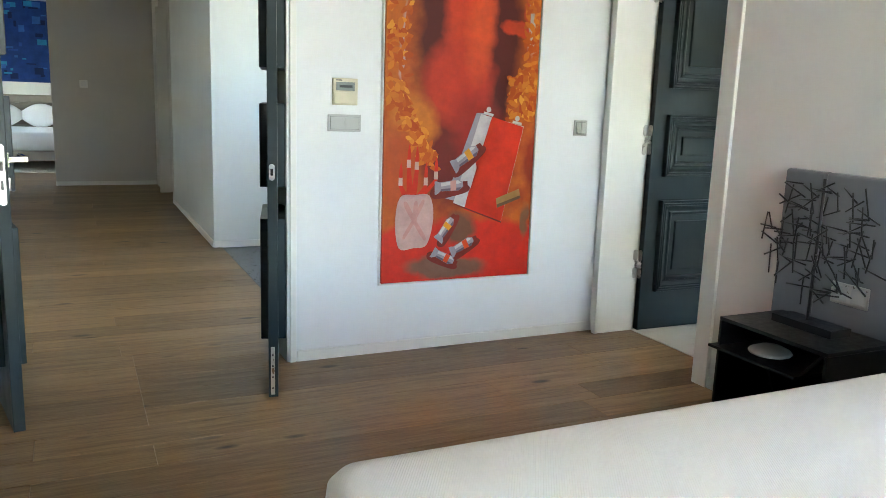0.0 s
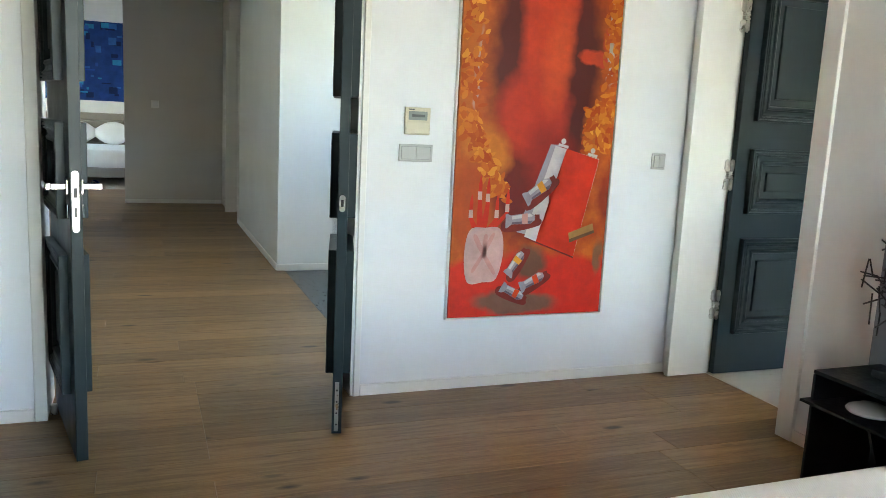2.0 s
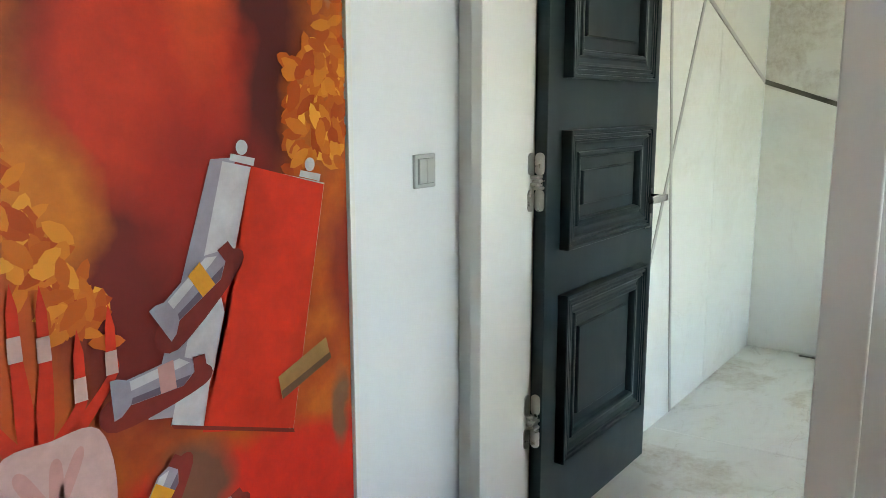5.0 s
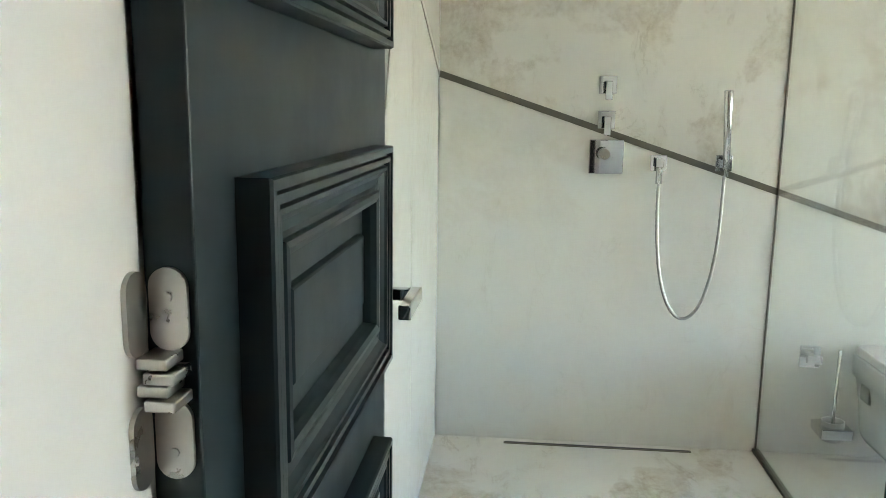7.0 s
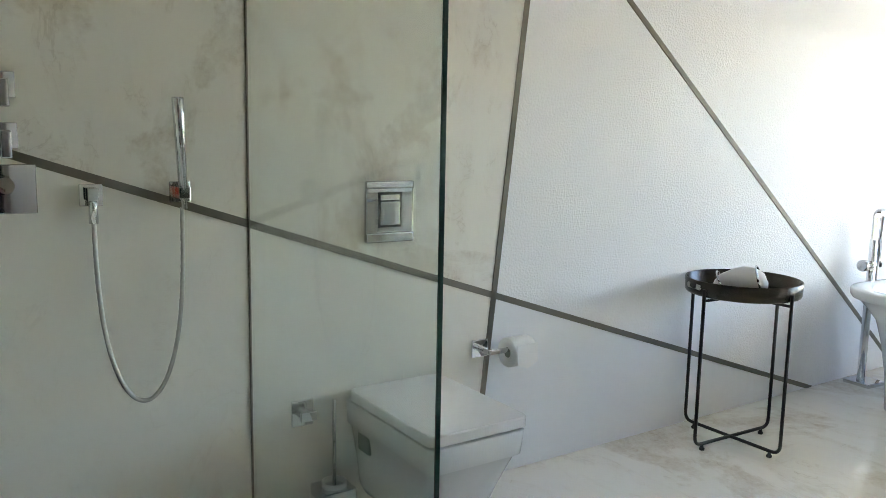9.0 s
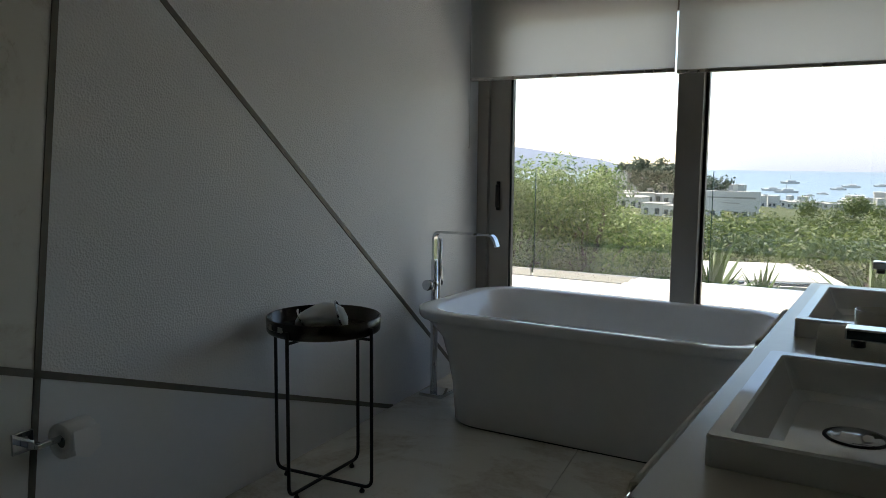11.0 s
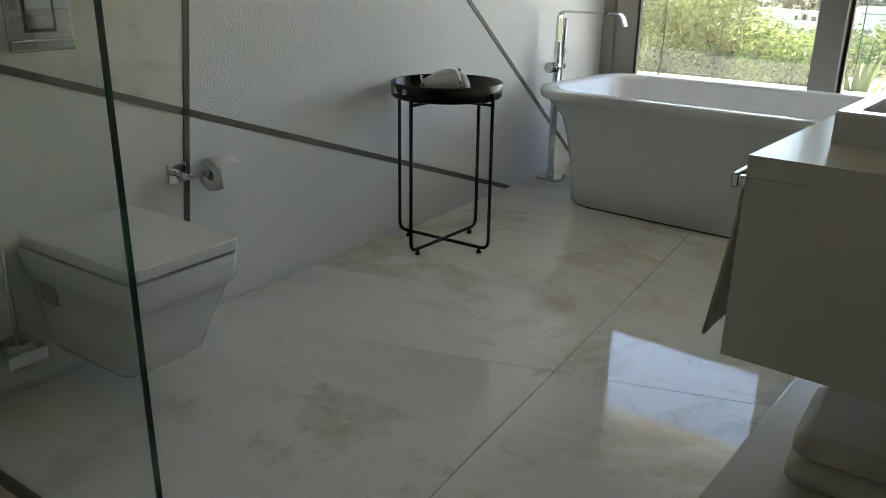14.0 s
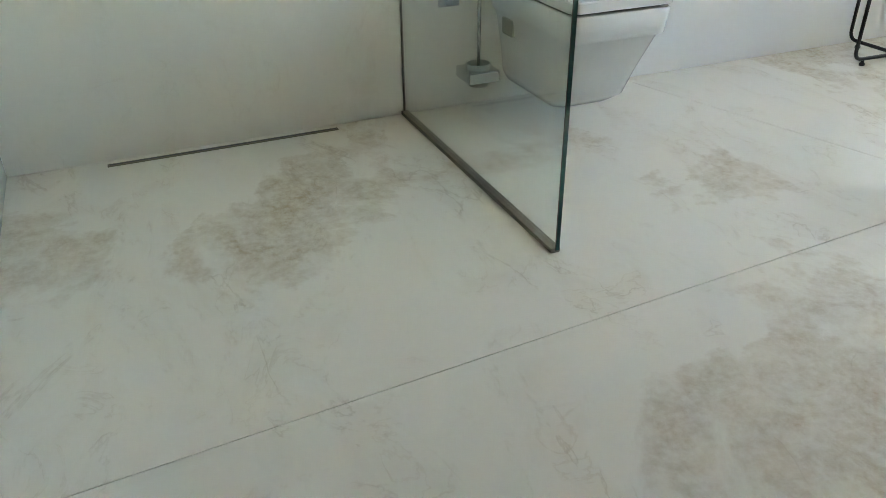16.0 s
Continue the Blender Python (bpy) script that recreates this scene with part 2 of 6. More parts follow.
def tube(bm, pts, r, seg=10, caps=True):
    """A round bar along a path."""
    pts = [Vector(p) for p in pts]
    rings, last = [], None
    for i, p in enumerate(pts):
        d = (pts[min(i + 1, len(pts) - 1)] - pts[max(i - 1, 0)]).normalized()
        if last is None:
            last = d.orthogonal().normalized()
        last = (last - d * last.dot(d)).normalized()
        s = d.cross(last)
        rr = r[i] if isinstance(r, (list, tuple)) else r
        rings.append([bm.verts.new(p + rr * (math.cos(a) * last + math.sin(a) * s)) for a in [2 * math.pi * k / seg for k in range(seg)]])
    for a, b in zip(rings, rings[1:]):
        for k in range(seg):
            f = bm.faces.new((a[k], a[(k + 1) % seg], b[(k + 1) % seg], b[k]))
            f.smooth = True
    if caps:
        bm.faces.new(rings[0][::-1])
        bm.faces.new(rings[-1])
    return bm


def lathe(bm, profile, seg=32, at=(0, 0, 0), smooth=True):
    """A turned shape: profile of (radius, height)."""
    rings = []
    for r, z in profile:
        rings.append([bm.verts.new((at[0] + max(r, 1e-4) * math.cos(2 * math.pi * k / seg), at[1] + max(r, 1e-4) * math.sin(2 * math.pi * k / seg), at[2] + z)) for k in range(seg)])
    for a, b in zip(rings, rings[1:]):
        for k in range(seg):
            f = bm.faces.new((a[k], a[(k + 1) % seg], b[(k + 1) % seg], b[k]))
            f.smooth = smooth
    return bm


def loft(bm, rings, closed=True, caps=True, smooth=True):
    """Skin over rings of equal count."""
    vs = [[bm.verts.new(p) for p in ring] for ring in rings]
    n = len(vs[0])
    for a, b in zip(vs, vs[1:]):
        for k in range(n if closed else n - 1):
            f = bm.faces.new((a[k], a[(k + 1) % n], b[(k + 1) % n], b[k]))
            f.smooth = smooth
    if caps and closed:
        bm.faces.new(vs[0][::-1])
        bm.faces.new(vs[-1])
    bmesh.ops.recalc_face_normals(bm, faces=bm.faces)
    return bm


def rounded(x0, x1, y0, y1, r, z, n=6):
    """A rounded rectangle as a ring of points."""
    out = []
    for cx, cy, a0 in ((x1 - r, y1 - r, 0), (x0 + r, y1 - r, 90), (x0 + r, y0 + r, 180), (x1 - r, y0 + r, 270)):
        for k in range(n + 1):
            a = radians(a0 + 90 * k / n)
            out.append((cx + r * math.cos(a), cy + r * math.sin(a), z))
    return out


def bend(pts, r=0.03, n=5):
    """The path through pts with rounded corners."""
    pts = [Vector(p) for p in pts]
    out = [pts[0]]
    for a, b, c in zip(pts, pts[1:], pts[2:]):
        k = min(r, (a - b).length / 2, (c - b).length / 2)
        p, q = b + (a - b).normalized() * k, b + (c - b).normalized() * k
        for i in range(n + 1):
            t = i / n
            out.append(p * (1 - t) ** 2 + b * 2 * t * (1 - t) + q * t * t)
    return out + [pts[-1]]


def part(name, bm, material, parent=None, label=""):
    """Link a bmesh as one mesh object, under a thing or a part."""
    me = bpy.data.meshes.new(name)
    bm.to_mesh(me)
    bm.free()
    me.materials.append(material)
    ob = new(name, me)
    if parent:
        ob.parent = parent
    if label:
        tagged(ob, label)
    return ob


def thing(name, label, category, group="", m=None):
    """An empty at a thing's base, to carry its parts."""
    ob = new(name)
    ob.empty_display_size = 0.1
    if m:
        ob.matrix_world = m
    return tagged(ob, label, category, group)


def struct(name, bm, material, label="", category=""):
    return tagged(part(name, bm, material), label, category, kind="structure")


def poly_wall(name, outline, z0, z1, material, label, category="wall"):
    """An upright wall over a plan outline."""
    return struct(name, prism(bmesh.new(), outline, lambda u, v, w: (u, v, z0 + w), z1 - z0), material, label, category)


TOP = 2.75          # ceiling height
BW = -4.4           # turn of the bathroom's window side, degrees

# ---- large structure: bedroom and hall ----
BX0, BX1, BY0, BY1 = -1.25, 2.72, -2.5, 3.80    # bedroom inside faces
poly_wall("wall_north_painting", [(0.95, 3.80), (2.80, 3.80), (2.99, 3.80), (2.99, 4.10), (0.95, 4.10)], 0, TOP, M_WALL, "smooth white painted bedroom wall behind the red painting")
poly_wall("wall_north_left", [(BX0 - 0.2, 3.80), (-0.375, 3.80), (-0.375, 4.10), (BX0 - 0.2, 4.10)], 0, TOP, M_WALL, "smooth white painted bedroom wall beside the double door")
poly_wall("wall_north_lintel", [(-0.375, 3.80), (0.95, 3.80), (0.95, 4.10), (-0.375, 4.10)], 2.38, TOP, M_WALL, "white wall over the double door")
poly_wall("wall_west", [(BX0 - 0.2, BY0), (BX0, BY0), (BX0, 3.80), (BX0 - 0.2, 3.80)], 0, TOP, M_WALL, "white bedroom wall behind the wardrobe")
# east wall: bedroom face straight, bathroom face turned a little
poly_wall("wall_east_stub", [(2.742, 3.722), (2.99, 3.722), (2.99, 3.80), (2.742, 3.80)], 0, TOP, M_TRIM, "white door reveal beside the painting wall")
poly_wall("wall_east_lintel", [(2.72, 2.88), (2.99, 2.88), (2.99, 3.722), (2.72, 3.722)], 2.30, TOP, M_WALLW, "white wall over the bathroom door")
poly_wall("wall_east", [(2.72, 2.88), (3.00, 2.88), (2.66, -1.49), (2.45, -1.49), (2.45, 0.9), (2.72, 0.9)], 0, TOP, M_WALLW, "warm white wall between bedroom and bathroom")
poly_wall("wall_east_back", [(2.45, BY0), (2.65, BY0), (2.65, -1.50), (2.45, -1.50)], 0, TOP, M_WALL, "white bedroom wall")
# unseen south wall with its window; the left part narrows it to cut daylight
poly_wall("wall_south_sill", [(BX0, BY0 - 0.25), (2.65, BY0 - 0.25), (2.65, BY0), (BX0, BY0)], 0, 0.2, M_WALL, "white wall under the bedroom window")
poly_wall("wall_south_head", [(BX0, BY0 - 0.25), (2.65, BY0 - 0.25), (2.65, BY0), (BX0, BY0)], 2.5, TOP, M_WALL, "white wall over the bedroom window")
poly_wall("wall_south_left", [(BX0 - 0.2, BY0 - 0.25), (0.80, BY0 - 0.25), (0.80, BY0), (BX0 - 0.2, BY0)], 0.2, 2.5, M_WALL, "unseen white wall beside the bedroom window, widened to cut daylight")
struct("ceiling_bedroom", boxm(BX0 - 0.2, 2.99, BY0 - 0.25, 4.10, TOP, TOP + 0.2), M_CEIL, "white bedroom ceiling", "ceiling")
floor = struct("floor", boxm(BX0 - 0.2, 2.983, BY0 - 0.25, 4.1, -0.2, -0.014), M_OAK, "brown oak plank floor of bedroom and hall", "floor")
struct("floor_hall", boxm(-1.4, 1.147, 4.1, 16.2, -0.2, -0.014), M_OAK, "brown oak plank floor of the hall", "floor")

# hall
poly_wall("wall_hall_end", [(-0.19, 11.76), (1.08, 11.76), (1.08, 11.92), (-0.19, 11.92)], 0, TOP, M_GREIGE, "grey-white wall at the end of the hall")
poly_wall("wall_hall_right", [(1.083, 6.90), (3.4, 6.90), (3.4, 7.05), (1.24, 7.05), (1.24, 9.76), (1.083, 9.76)], 0, TOP, M_HALL, "pale wall beside the staircase")
poly_wall("wall_hall_right_far", [(1.075, 10.86), (1.24, 10.86), (1.24, 11.92), (1.08, 11.92)], 0, TOP, M_WALLW, "white hall wall beyond a doorway")
poly_wall("wall_hall_side_room", [(2.2, 9.5), (2.3, 9.5), (2.3, 11.3), (2.2, 11.3)], 0, TOP, M_WALLW, "white wall of a side room")
poly_wall("wall_hall_left", [(-1.5, 4.1), (-1.3, 4.1), (-1.3, 11.9), (-1.5, 11.9)], 0, TOP, M_WALLW, "white hall wall")
# unseen east side; the opening is added and sized to light the hall
poly_wall("wall_stair_east", [(3.4, 4.1), (3.6, 4.1), (3.6, 7.05), (3.4, 7.05)], -2.4, 1.45, M_WALL, "white stairwell wall")
poly_wall("wall_stair_east_head", [(3.4, 4.1), (3.6, 4.1), (3.6, 7.05), (3.4, 7.05)], 2.5, TOP, M_WALL, "white stairwell wall over an added daylight opening")
poly_wall("wall_stair_south", [(2.99, 3.75), (3.6, 3.75), (3.6, 4.1), (2.99, 4.1)], -2.4, TOP, M_WALL, "white stairwell wall")
# unseen walls added round the pit to stop light leaking in from below
poly_wall("pit_light_block_south", [(1.15, 3.9), (2.989, 3.9), (2.989, 4.1), (1.15, 4.1)], -2.4, -0.201, M_WALL, "unseen white wall added to block light under the bedroom floor")
poly_wall("pit_light_block_north", [(1.15, 6.90), (3.4, 6.90), (3.4, 7.05), (1.15, 7.05)], -2.4, -0.001, M_WALL, "unseen white wall added to block light below the hall")
poly_wall("pit_light_block_west", [(1.0, 4.1), (1.149, 4.1), (1.149, 7.05), (1.0, 7.05)], -2.4, -0.201, M_WALL, "unseen white wall added to block light under the hall floor")
# added end walls that shut outdoor light out of the side room
poly_wall("side_room_light_block_south", [(1.241, 9.35), (2.3, 9.35), (2.3, 9.5), (1.241, 9.5)], 0, TOP, M_WALLW, "white wall added to block stray light into the side room")
poly_wall("side_room_light_block_north", [(1.241, 11.3), (2.3, 11.3), (2.3, 11.45), (1.241, 11.45)], 0, TOP, M_WALLW, "white wall added to block stray light into the side room")
struct("floor_side_room", boxm(1.15, 2.3, 9.35, 11.45, -0.2, -0.001), M_OAK, "brown oak floor of the side room", "floor")
struct("ceiling_hall", boxm(-4.2, 3.6, 4.1, 16.4, TOP, TOP + 0.2), M_CEIL, "white hall ceiling", "ceiling")
struct("stair_landing", boxm(1.15, 2.05, 5.05, 6.898, -0.2, -0.004, bevel=0.004), M_BLUESTONE, "blue-grey stone landing at the stairs", "stair")
struct("stair_pit", boxm(1.15, 3.4, 4.1, 6.898, -2.5, -2.4), M_BLUESTONE, "dark floor of the lower storey", "floor")
# guest room beyond the hall
poly_wall("wall_guest_north", [(-4.2, 16.2), (1.4, 16.2), (1.4, 16.4), (-4.2, 16.4)], 0, TOP, M_WALL, "white guest room wall")
# unseen west side with an added opening, kept low to limit the daylight
poly_wall("wall_guest_west", [(-4.2, 11.9), (-4.0, 11.9), (-4.0, 16.2), (-4.2, 16.2)], 0, 0.9, M_WALL, "white guest room wall under an added daylight opening")
poly_wall("wall_guest_west_head", [(-4.2, 11.9), (-4.0, 11.9), (-4.0, 16.2), (-4.2, 16.2)], 1.5, TOP, M_WALL, "white guest room wall over an added daylight opening")
poly_wall("wall_guest_east", [(1.24, 11.92), (1.4, 11.92), (1.4, 16.2), (1.24, 16.2)], 0, TOP, M_WALL, "white guest room wall")
poly_wall("wall_guest_south", [(-4.2, 11.7), (-1.3, 11.7), (-1.3, 11.9), (-4.2, 11.9)], 0, TOP, M_WALL, "white guest room wall")
struct("floor_guest", boxm(-4.2, -1.4, 11.9, 16.2, -0.2, -0.014), M_OAK, "brown oak guest room floor", "floor")

# baseboards and casings
for name, a in (("baseboard_north", (0.99, 2.740, 3.788, 3.80, 0, 0.055)), ("baseboard_left", (BX0, -0.416, 3.788, 3.80, 0, 0.055)),
                ("baseboard_east", (2.708, 2.72, 2.38, 2.80, 0, 0.055)), ("baseboard_hall", (1.071, 1.083, 6.9, 9.76, 0, 0.055)),
                ("baseboard_hall_face", (1.083, 3.0, 6.888, 6.90, 0, 0.055)), ("baseboard_hall_end", (-0.19, 1.07, 11.748, 11.76, 0, 0.055))):
    struct(name, boxm(*a, bevel=0.002), M_TRIM, "low flush white baseboard", "baseboard")
for name, a in (("trim_double_door_left", (-0.415, -0.366, 3.784, 3.80, 0, 2.42)), ("trim_double_door_right", (0.955, 0.985, 3.784, 3.80, 0, 2.42)),
                ("trim_bath_door", (2.714, 2.742, 3.710, 3.744, 0, 2.34)), ("trim_bath_door_south", (2.700, 2.72, 2.80, 2.892, 0, 2.34)),
                ("trim_hall_doorway", (1.03, 1.16, 10.80, 10.86, 0, 2.3)), ("trim_hall_doorway_near", (1.07, 1.09, 9.76, 9.80, 0, 2.3))):
    struct(name, boxm(*a, bevel=0.003), M_TRIM, "white door casing", "trim")
for name, a in (("lining_left", (-0.375, -0.368, 3.802, 4.10, 0, 2.38)), ("lining_right", (0.942, 0.95, 3.802, 4.10, 0, 2.38)), ("lining_bath", (2.744, 2.988, 3.7155, 3.722, 0, 2.30)), ("lining_bath_south", (2.722, 3.00, 2.88, 2.888, 0, 2.30))):
    struct(name, boxm(*a, bevel=0.001), M_TRIM, "white door lining", "trim")

# ---- large structure: bathroom ----
WX, NY = 5.48, 3.745         # shower wall and its side wall


SIDE = pose(WX, -1.70, 0, 0, 0, BW)      # window side: x along it (negative into the room's width), y into the room
struct("wall_bath_east", boxm(WX + 0.025, WX + 0.25, -1.95, 4.0, 0, TOP), M_PLASTER, "backing of the bathroom's long wall", "wall")
struct("wall_bath_north", boxm(2.995, WX + 0.24, NY + 0.02, 4.0, 0, TOP), M_WALLM, "backing of the shower's side wall", "wall")
struct("ceiling_bath", boxm(2.6, WX + 0.25, -2.0, 4.0, TOP, TOP + 0.2), M_CEIL, "white bathroom ceiling", "ceiling")
struct("floor_bath", boxm(2.985, WX + 0.25, -2.0, 4.0, -0.2, -0.019), M_FLOORM, "polished cream marble slab floor", "floor")

# the long wall: slabs between bronze strips
def on_wall(y, z, w):
    return (WX + 0.02 - w, y, z)


def s1(y):
    return 0.330 * (y + 0.648)


def s2(y):
    return 0.419 + 0.775 * (y + 0.979)


def s3(z):
    return 1.525 - 0.108 * (z - 0.712)


G = 0.012
long_wall = tagged(new("wall_long_slabs"), "long bathroom wall of cream marble and rough plaster fields divided by slanting bronze strips", "wall", kind="structure")
yT = s3(TOP)


def inset(poly, d):
    """A convex outline drawn in by d on every side."""
    pts = [Vector(p) for p in poly]
    c = sum(pts, Vector((0, 0))) / len(pts)
    lines = []
    for p, q in zip(pts, pts[1:] + pts[:1]):
        n = Vector((-(q - p).y, (q - p).x)).normalized()
        if n.dot(c - p) < 0:
            n = -n
        lines.append((p + n * d, (q - p)))
    out = []
    for (p, r), (q, s) in zip(lines[-1:] + lines[:-1], lines):
        k = (q - p).cross(s) / r.cross(s)
        out.append(tuple(p + r * k))
    return out


X1, XA = (1.525, 0.712), (1.361, 2.232)
FIELDS = ((M_WALLM, [(NY, 1.449), (NY, TOP), (2.475, TOP), (2.475, s1(2.475))]),
          (M_WALLM, [(2.475, s1(2.475)), (2.475, TOP), (1.305, TOP), X1]),
          (M_WALLP, [(NY, 0), (NY, 1.449), (2.475, s1(2.475)), (2.475, 0)]),
          (M_WALLP, [(2.475, 0), (2.475, s1(2.475)), X1, (1.601, 0)]),
          (M_PLASTER, [X1, XA, (-1.52, 0), (-0.648, 0)]),
          (M_PLASTER, [XA, (1.305, TOP), (-1.95, TOP), (-1.95, 0), (-1.52, 0)]),
          (M_WALL, [X1, (-0.648, 0), (1.601, 0)]))
for k, (mat, outline) in enumerate(FIELDS):
    part("plaster_field" if mat is M_PLASTER else "wall_slab", prism(bmesh.new(), inset(outline, 0.0015 if k < 4 else 0.002), on_wall, 0.02), mat, long_wall)


def strip(a, b, wide=0.024):
    a, b = Vector(a), Vector(b)
    n = Vector((-(b - a).y, (b - a).x)).normalized() * wide / 2
    bm = prism(bmesh.new(), [tuple(a + n), tuple(b + n), tuple(b - n), tuple(a - n)], on_wall, 0.023)
    part("bronze_strip", bm, M_BRONZE, long_wall)


strip((NY, 1.449), (-0.66, -0.004))
strip((1.305, TOP), (1.601, 0.0))
strip(XA, (-1.52, 0.0))
side_wall = tagged(new("wall_shower_side"), "glossy cream marble side wall of the shower with slanting bronze strips", "wall", kind="structure")


def on_side(x, z, w):
    return (x, NY + 0.02 - w, z)


for outline in ([(3.0, 0), (4.72, 0), (4.72, TOP), (3.0, TOP)], [(4.72, 0), (WX, 0), (WX, TOP), (4.72, TOP)]):
    part("wall_slab", prism(bmesh.new(), inset(outline, 0.0015), on_side, 0.02), M_WALLP, side_wall)


def strip2(a, b, wide=0.024):
    a, b = Vector(a), Vector(b)
    n = Vector((-(b - a).y, (b - a).x)).normalized() * wide / 2
    part("bronze_strip", prism(bmesh.new(), [tuple(a + n), tuple(b + n), tuple(b - n), tuple(a - n)], on_side, 0.023), M_LITSTRIP, side_wall)


strip2((WX, 1.449), (3.0, 2.292))
strip2((3.64, 0.0), (4.92, TOP))
strip2((4.28, 0.0), (3.96, TOP))

# window side, in its own turned frame
win_wall = tagged(new("wall_bath_south"), "white window wall of the bathroom", "wall", kind="structure")
win_wall.matrix_world = SIDE
for nm, a in (("sill_wall", (-3.0, 0.05, -0.26, 0.0, 0.0, 0.32)), ("head_wall", (-3.0, 0.05, -0.26, 0.0, 2.42, TOP)), ("end_wall", (-3.0, -2.72, -0.26, 0.0, 0.32, 2.42)), ("corner_wall", (0.0, 0.05, -0.26, 0.0, 0.32, 2.42))):
    part(nm, boxm(*a), M_WALL, win_wall)

# bath floor slabs: joints run aslant
def joint_y(x):
    return 1.19 + (x - 4.24) * 0.305


def joint_x(y):
    return 4.24 - (y - 1.19) * 0.068


cx = (joint_x(1.19), 1.19)
fl_a = [(joint_x(3.8), 3.8), (2.985, 3.8), (2.985, joint_y(2.985)), cx]
fl_b = [(joint_x(3.8), 3.8), cx, (WX + 0.02, joint_y(WX)), (WX + 0.02, 3.8)]
fl_c = [cx, (2.985, joint_y(2.985)), (2.66, -1.75), (joint_x(-1.75), -1.75)]
fl_d = [cx, (joint_x(-1.75), -1.75), (WX + 0.02, -1.75), (WX + 0.02, joint_y(WX))]
bath_floor = bpy.data.objects["floor_bath"]
for outline in (fl_a, fl_b, fl_c, fl_d):
    part("marble_slab", prism(bmesh.new(), inset(outline, 0.0012), lambda u, v, w: (u, v, -0.019 + w), 0.019), M_FLOORM, bath_floor)

# unseen eaves over the windows, added to keep direct sun out
struct("sun_block_eave_south", boxm(2.5, 9.0, -3.25, -1.97, 2.76, 2.95), M_WALL, "unseen white overhang added to keep sun out of the bathroom", "roof")
struct("sun_block_eave_bedroom", boxm(-2.0, 2.499, -4.2, BY0 - 0.251, 2.76, 2.95), M_WALL, "unseen white overhang added to keep sun out of the bedroom", "roof")
struct("sun_block_eave_stair", boxm(3.61, 4.6, 4.05, 7.1, 2.56, 2.74), M_WALL, "unseen white overhang added to keep sun out of the stairwell", "roof")

# ---- doors ----


def ring_panel(bm, x0, x1, z0, z1, side, y):
    """A moulded frame of stepped rings round a sunk field, standing proud of a door face at y; side -1 faces -y."""
    steps = ((0.0, 0.0), (0.0, 0.030), (0.002, 0.033), (0.010, 0.033), (0.0115, 0.024), (0.0150, 0.024), (0.0165, 0.031), (0.024, 0.031), (0.0255, 0.022), (0.029, 0.022), (0.0305, 0.029),
             (0.036, 0.029), (0.038, 0.025), (0.046, 0.018), (0.058, 0.015), (0.064, 0.017), (0.066, 0.023), (0.073, 0.024), (0.080, 0.021), (0.083, 0.012), (0.085, -0.004), (0.122, -0.004), (0.1235, 0.009), (0.126, 0.011), (0.140, 0.011))
    rings = []
    for ins, h in steps:
        yy = y + side * h
        rings.append([bm.verts.new(p) for p in ((x0 + ins, yy, z0 + ins), (x1 - ins, yy, z0 + ins), (x1 - ins, yy, z1 - ins), (x0 + ins, yy, z1 - ins))])
    for a, b in zip(rings, rings[1:]):
        for k in range(4):
            bm.faces.new((a[k], a[(k + 1) % 4], b[(k + 1) % 4], b[k]))
    bm.faces.new(rings[-1])
    bmesh.ops.recalc_face_normals(bm, faces=bm.faces)
    return bm


def lever(parent, x, z, y, side, toward):
    """A square-section lever handle with its rose and key rose."""
    h = part("handle", box(bmesh.new(), x - 0.027, x + 0.027, min(y, y + side * 0.009), max(y, y + side * 0.009), z - 0.027, z + 0.027, bevel=0.003), M_CHROME, parent, "square chrome lever handle")
    bm = box(bmesh.new(), x - 0.009, x + 0.009, min(y, y + side * 0.055), max(y, y + side * 0.072), z - 0.010, z + 0.010, bevel=0.002)
    x2 = x + toward * 0.125
    box(bm, min(x - toward * 0.009, x2), max(x - toward * 0.009, x2), min(y + side * 0.054, y + side * 0.074), max(y + side * 0.054, y + side * 0.074), z - 0.012, z + 0.012, bevel=0.003)
    part("lever", bm, M_CHROME, h)
    part("key_rose", box(bmesh.new(), x - 0.026, x + 0.026, min(y, y + side * 0.009), max(y, y + side * 0.009), z - 0.115, z - 0.063, bevel=0.003), M_CHROME, parent, "square chrome key plate")


def hinge(parent, x, y, z, lean=1):
    """A concealed hinge: two rounded plates and the folded links between."""
    bm = bmesh.new()
    for s in (-1, 1):
        prism(bm, [(u, v) for u, v, _ in rounded(-0.015, 0.015, -0.032, 0.032, 0.0145, 0)], lambda u, v, w, s=s: (x - w, y + u, z + s * 0.052 + v), 0.004)
        tube(bm, [(x - 0.004, y, z + s * 0.062), (x - 0.006, y, z + s * 0.062)], 0.004, 8)
    for s in (-1, 1):
        prism(bm, [(u, v) for u, v, _ in rounded(-0.015, 0.015, -0.032, 0.032, 0.0145, 0)], lambda u, v, w, s=s: (x - 0.022 + u, -0.0015 - w, z + s * 0.052 + v), 0.004)
    for k in range(4):
        box(bm, x - 0.03 + 0.002 * (k % 2), x + 0.004, y - 0.014 + 0.006 * (k % 2), y + 0.010 + 0.006 * (k % 2), z - 0.020 + k * 0.0105, z - 0.0112 + k * 0.0105, bevel=0.0015)
    part("hinge", bm, M_STEEL, parent, "satin steel concealed hinge")


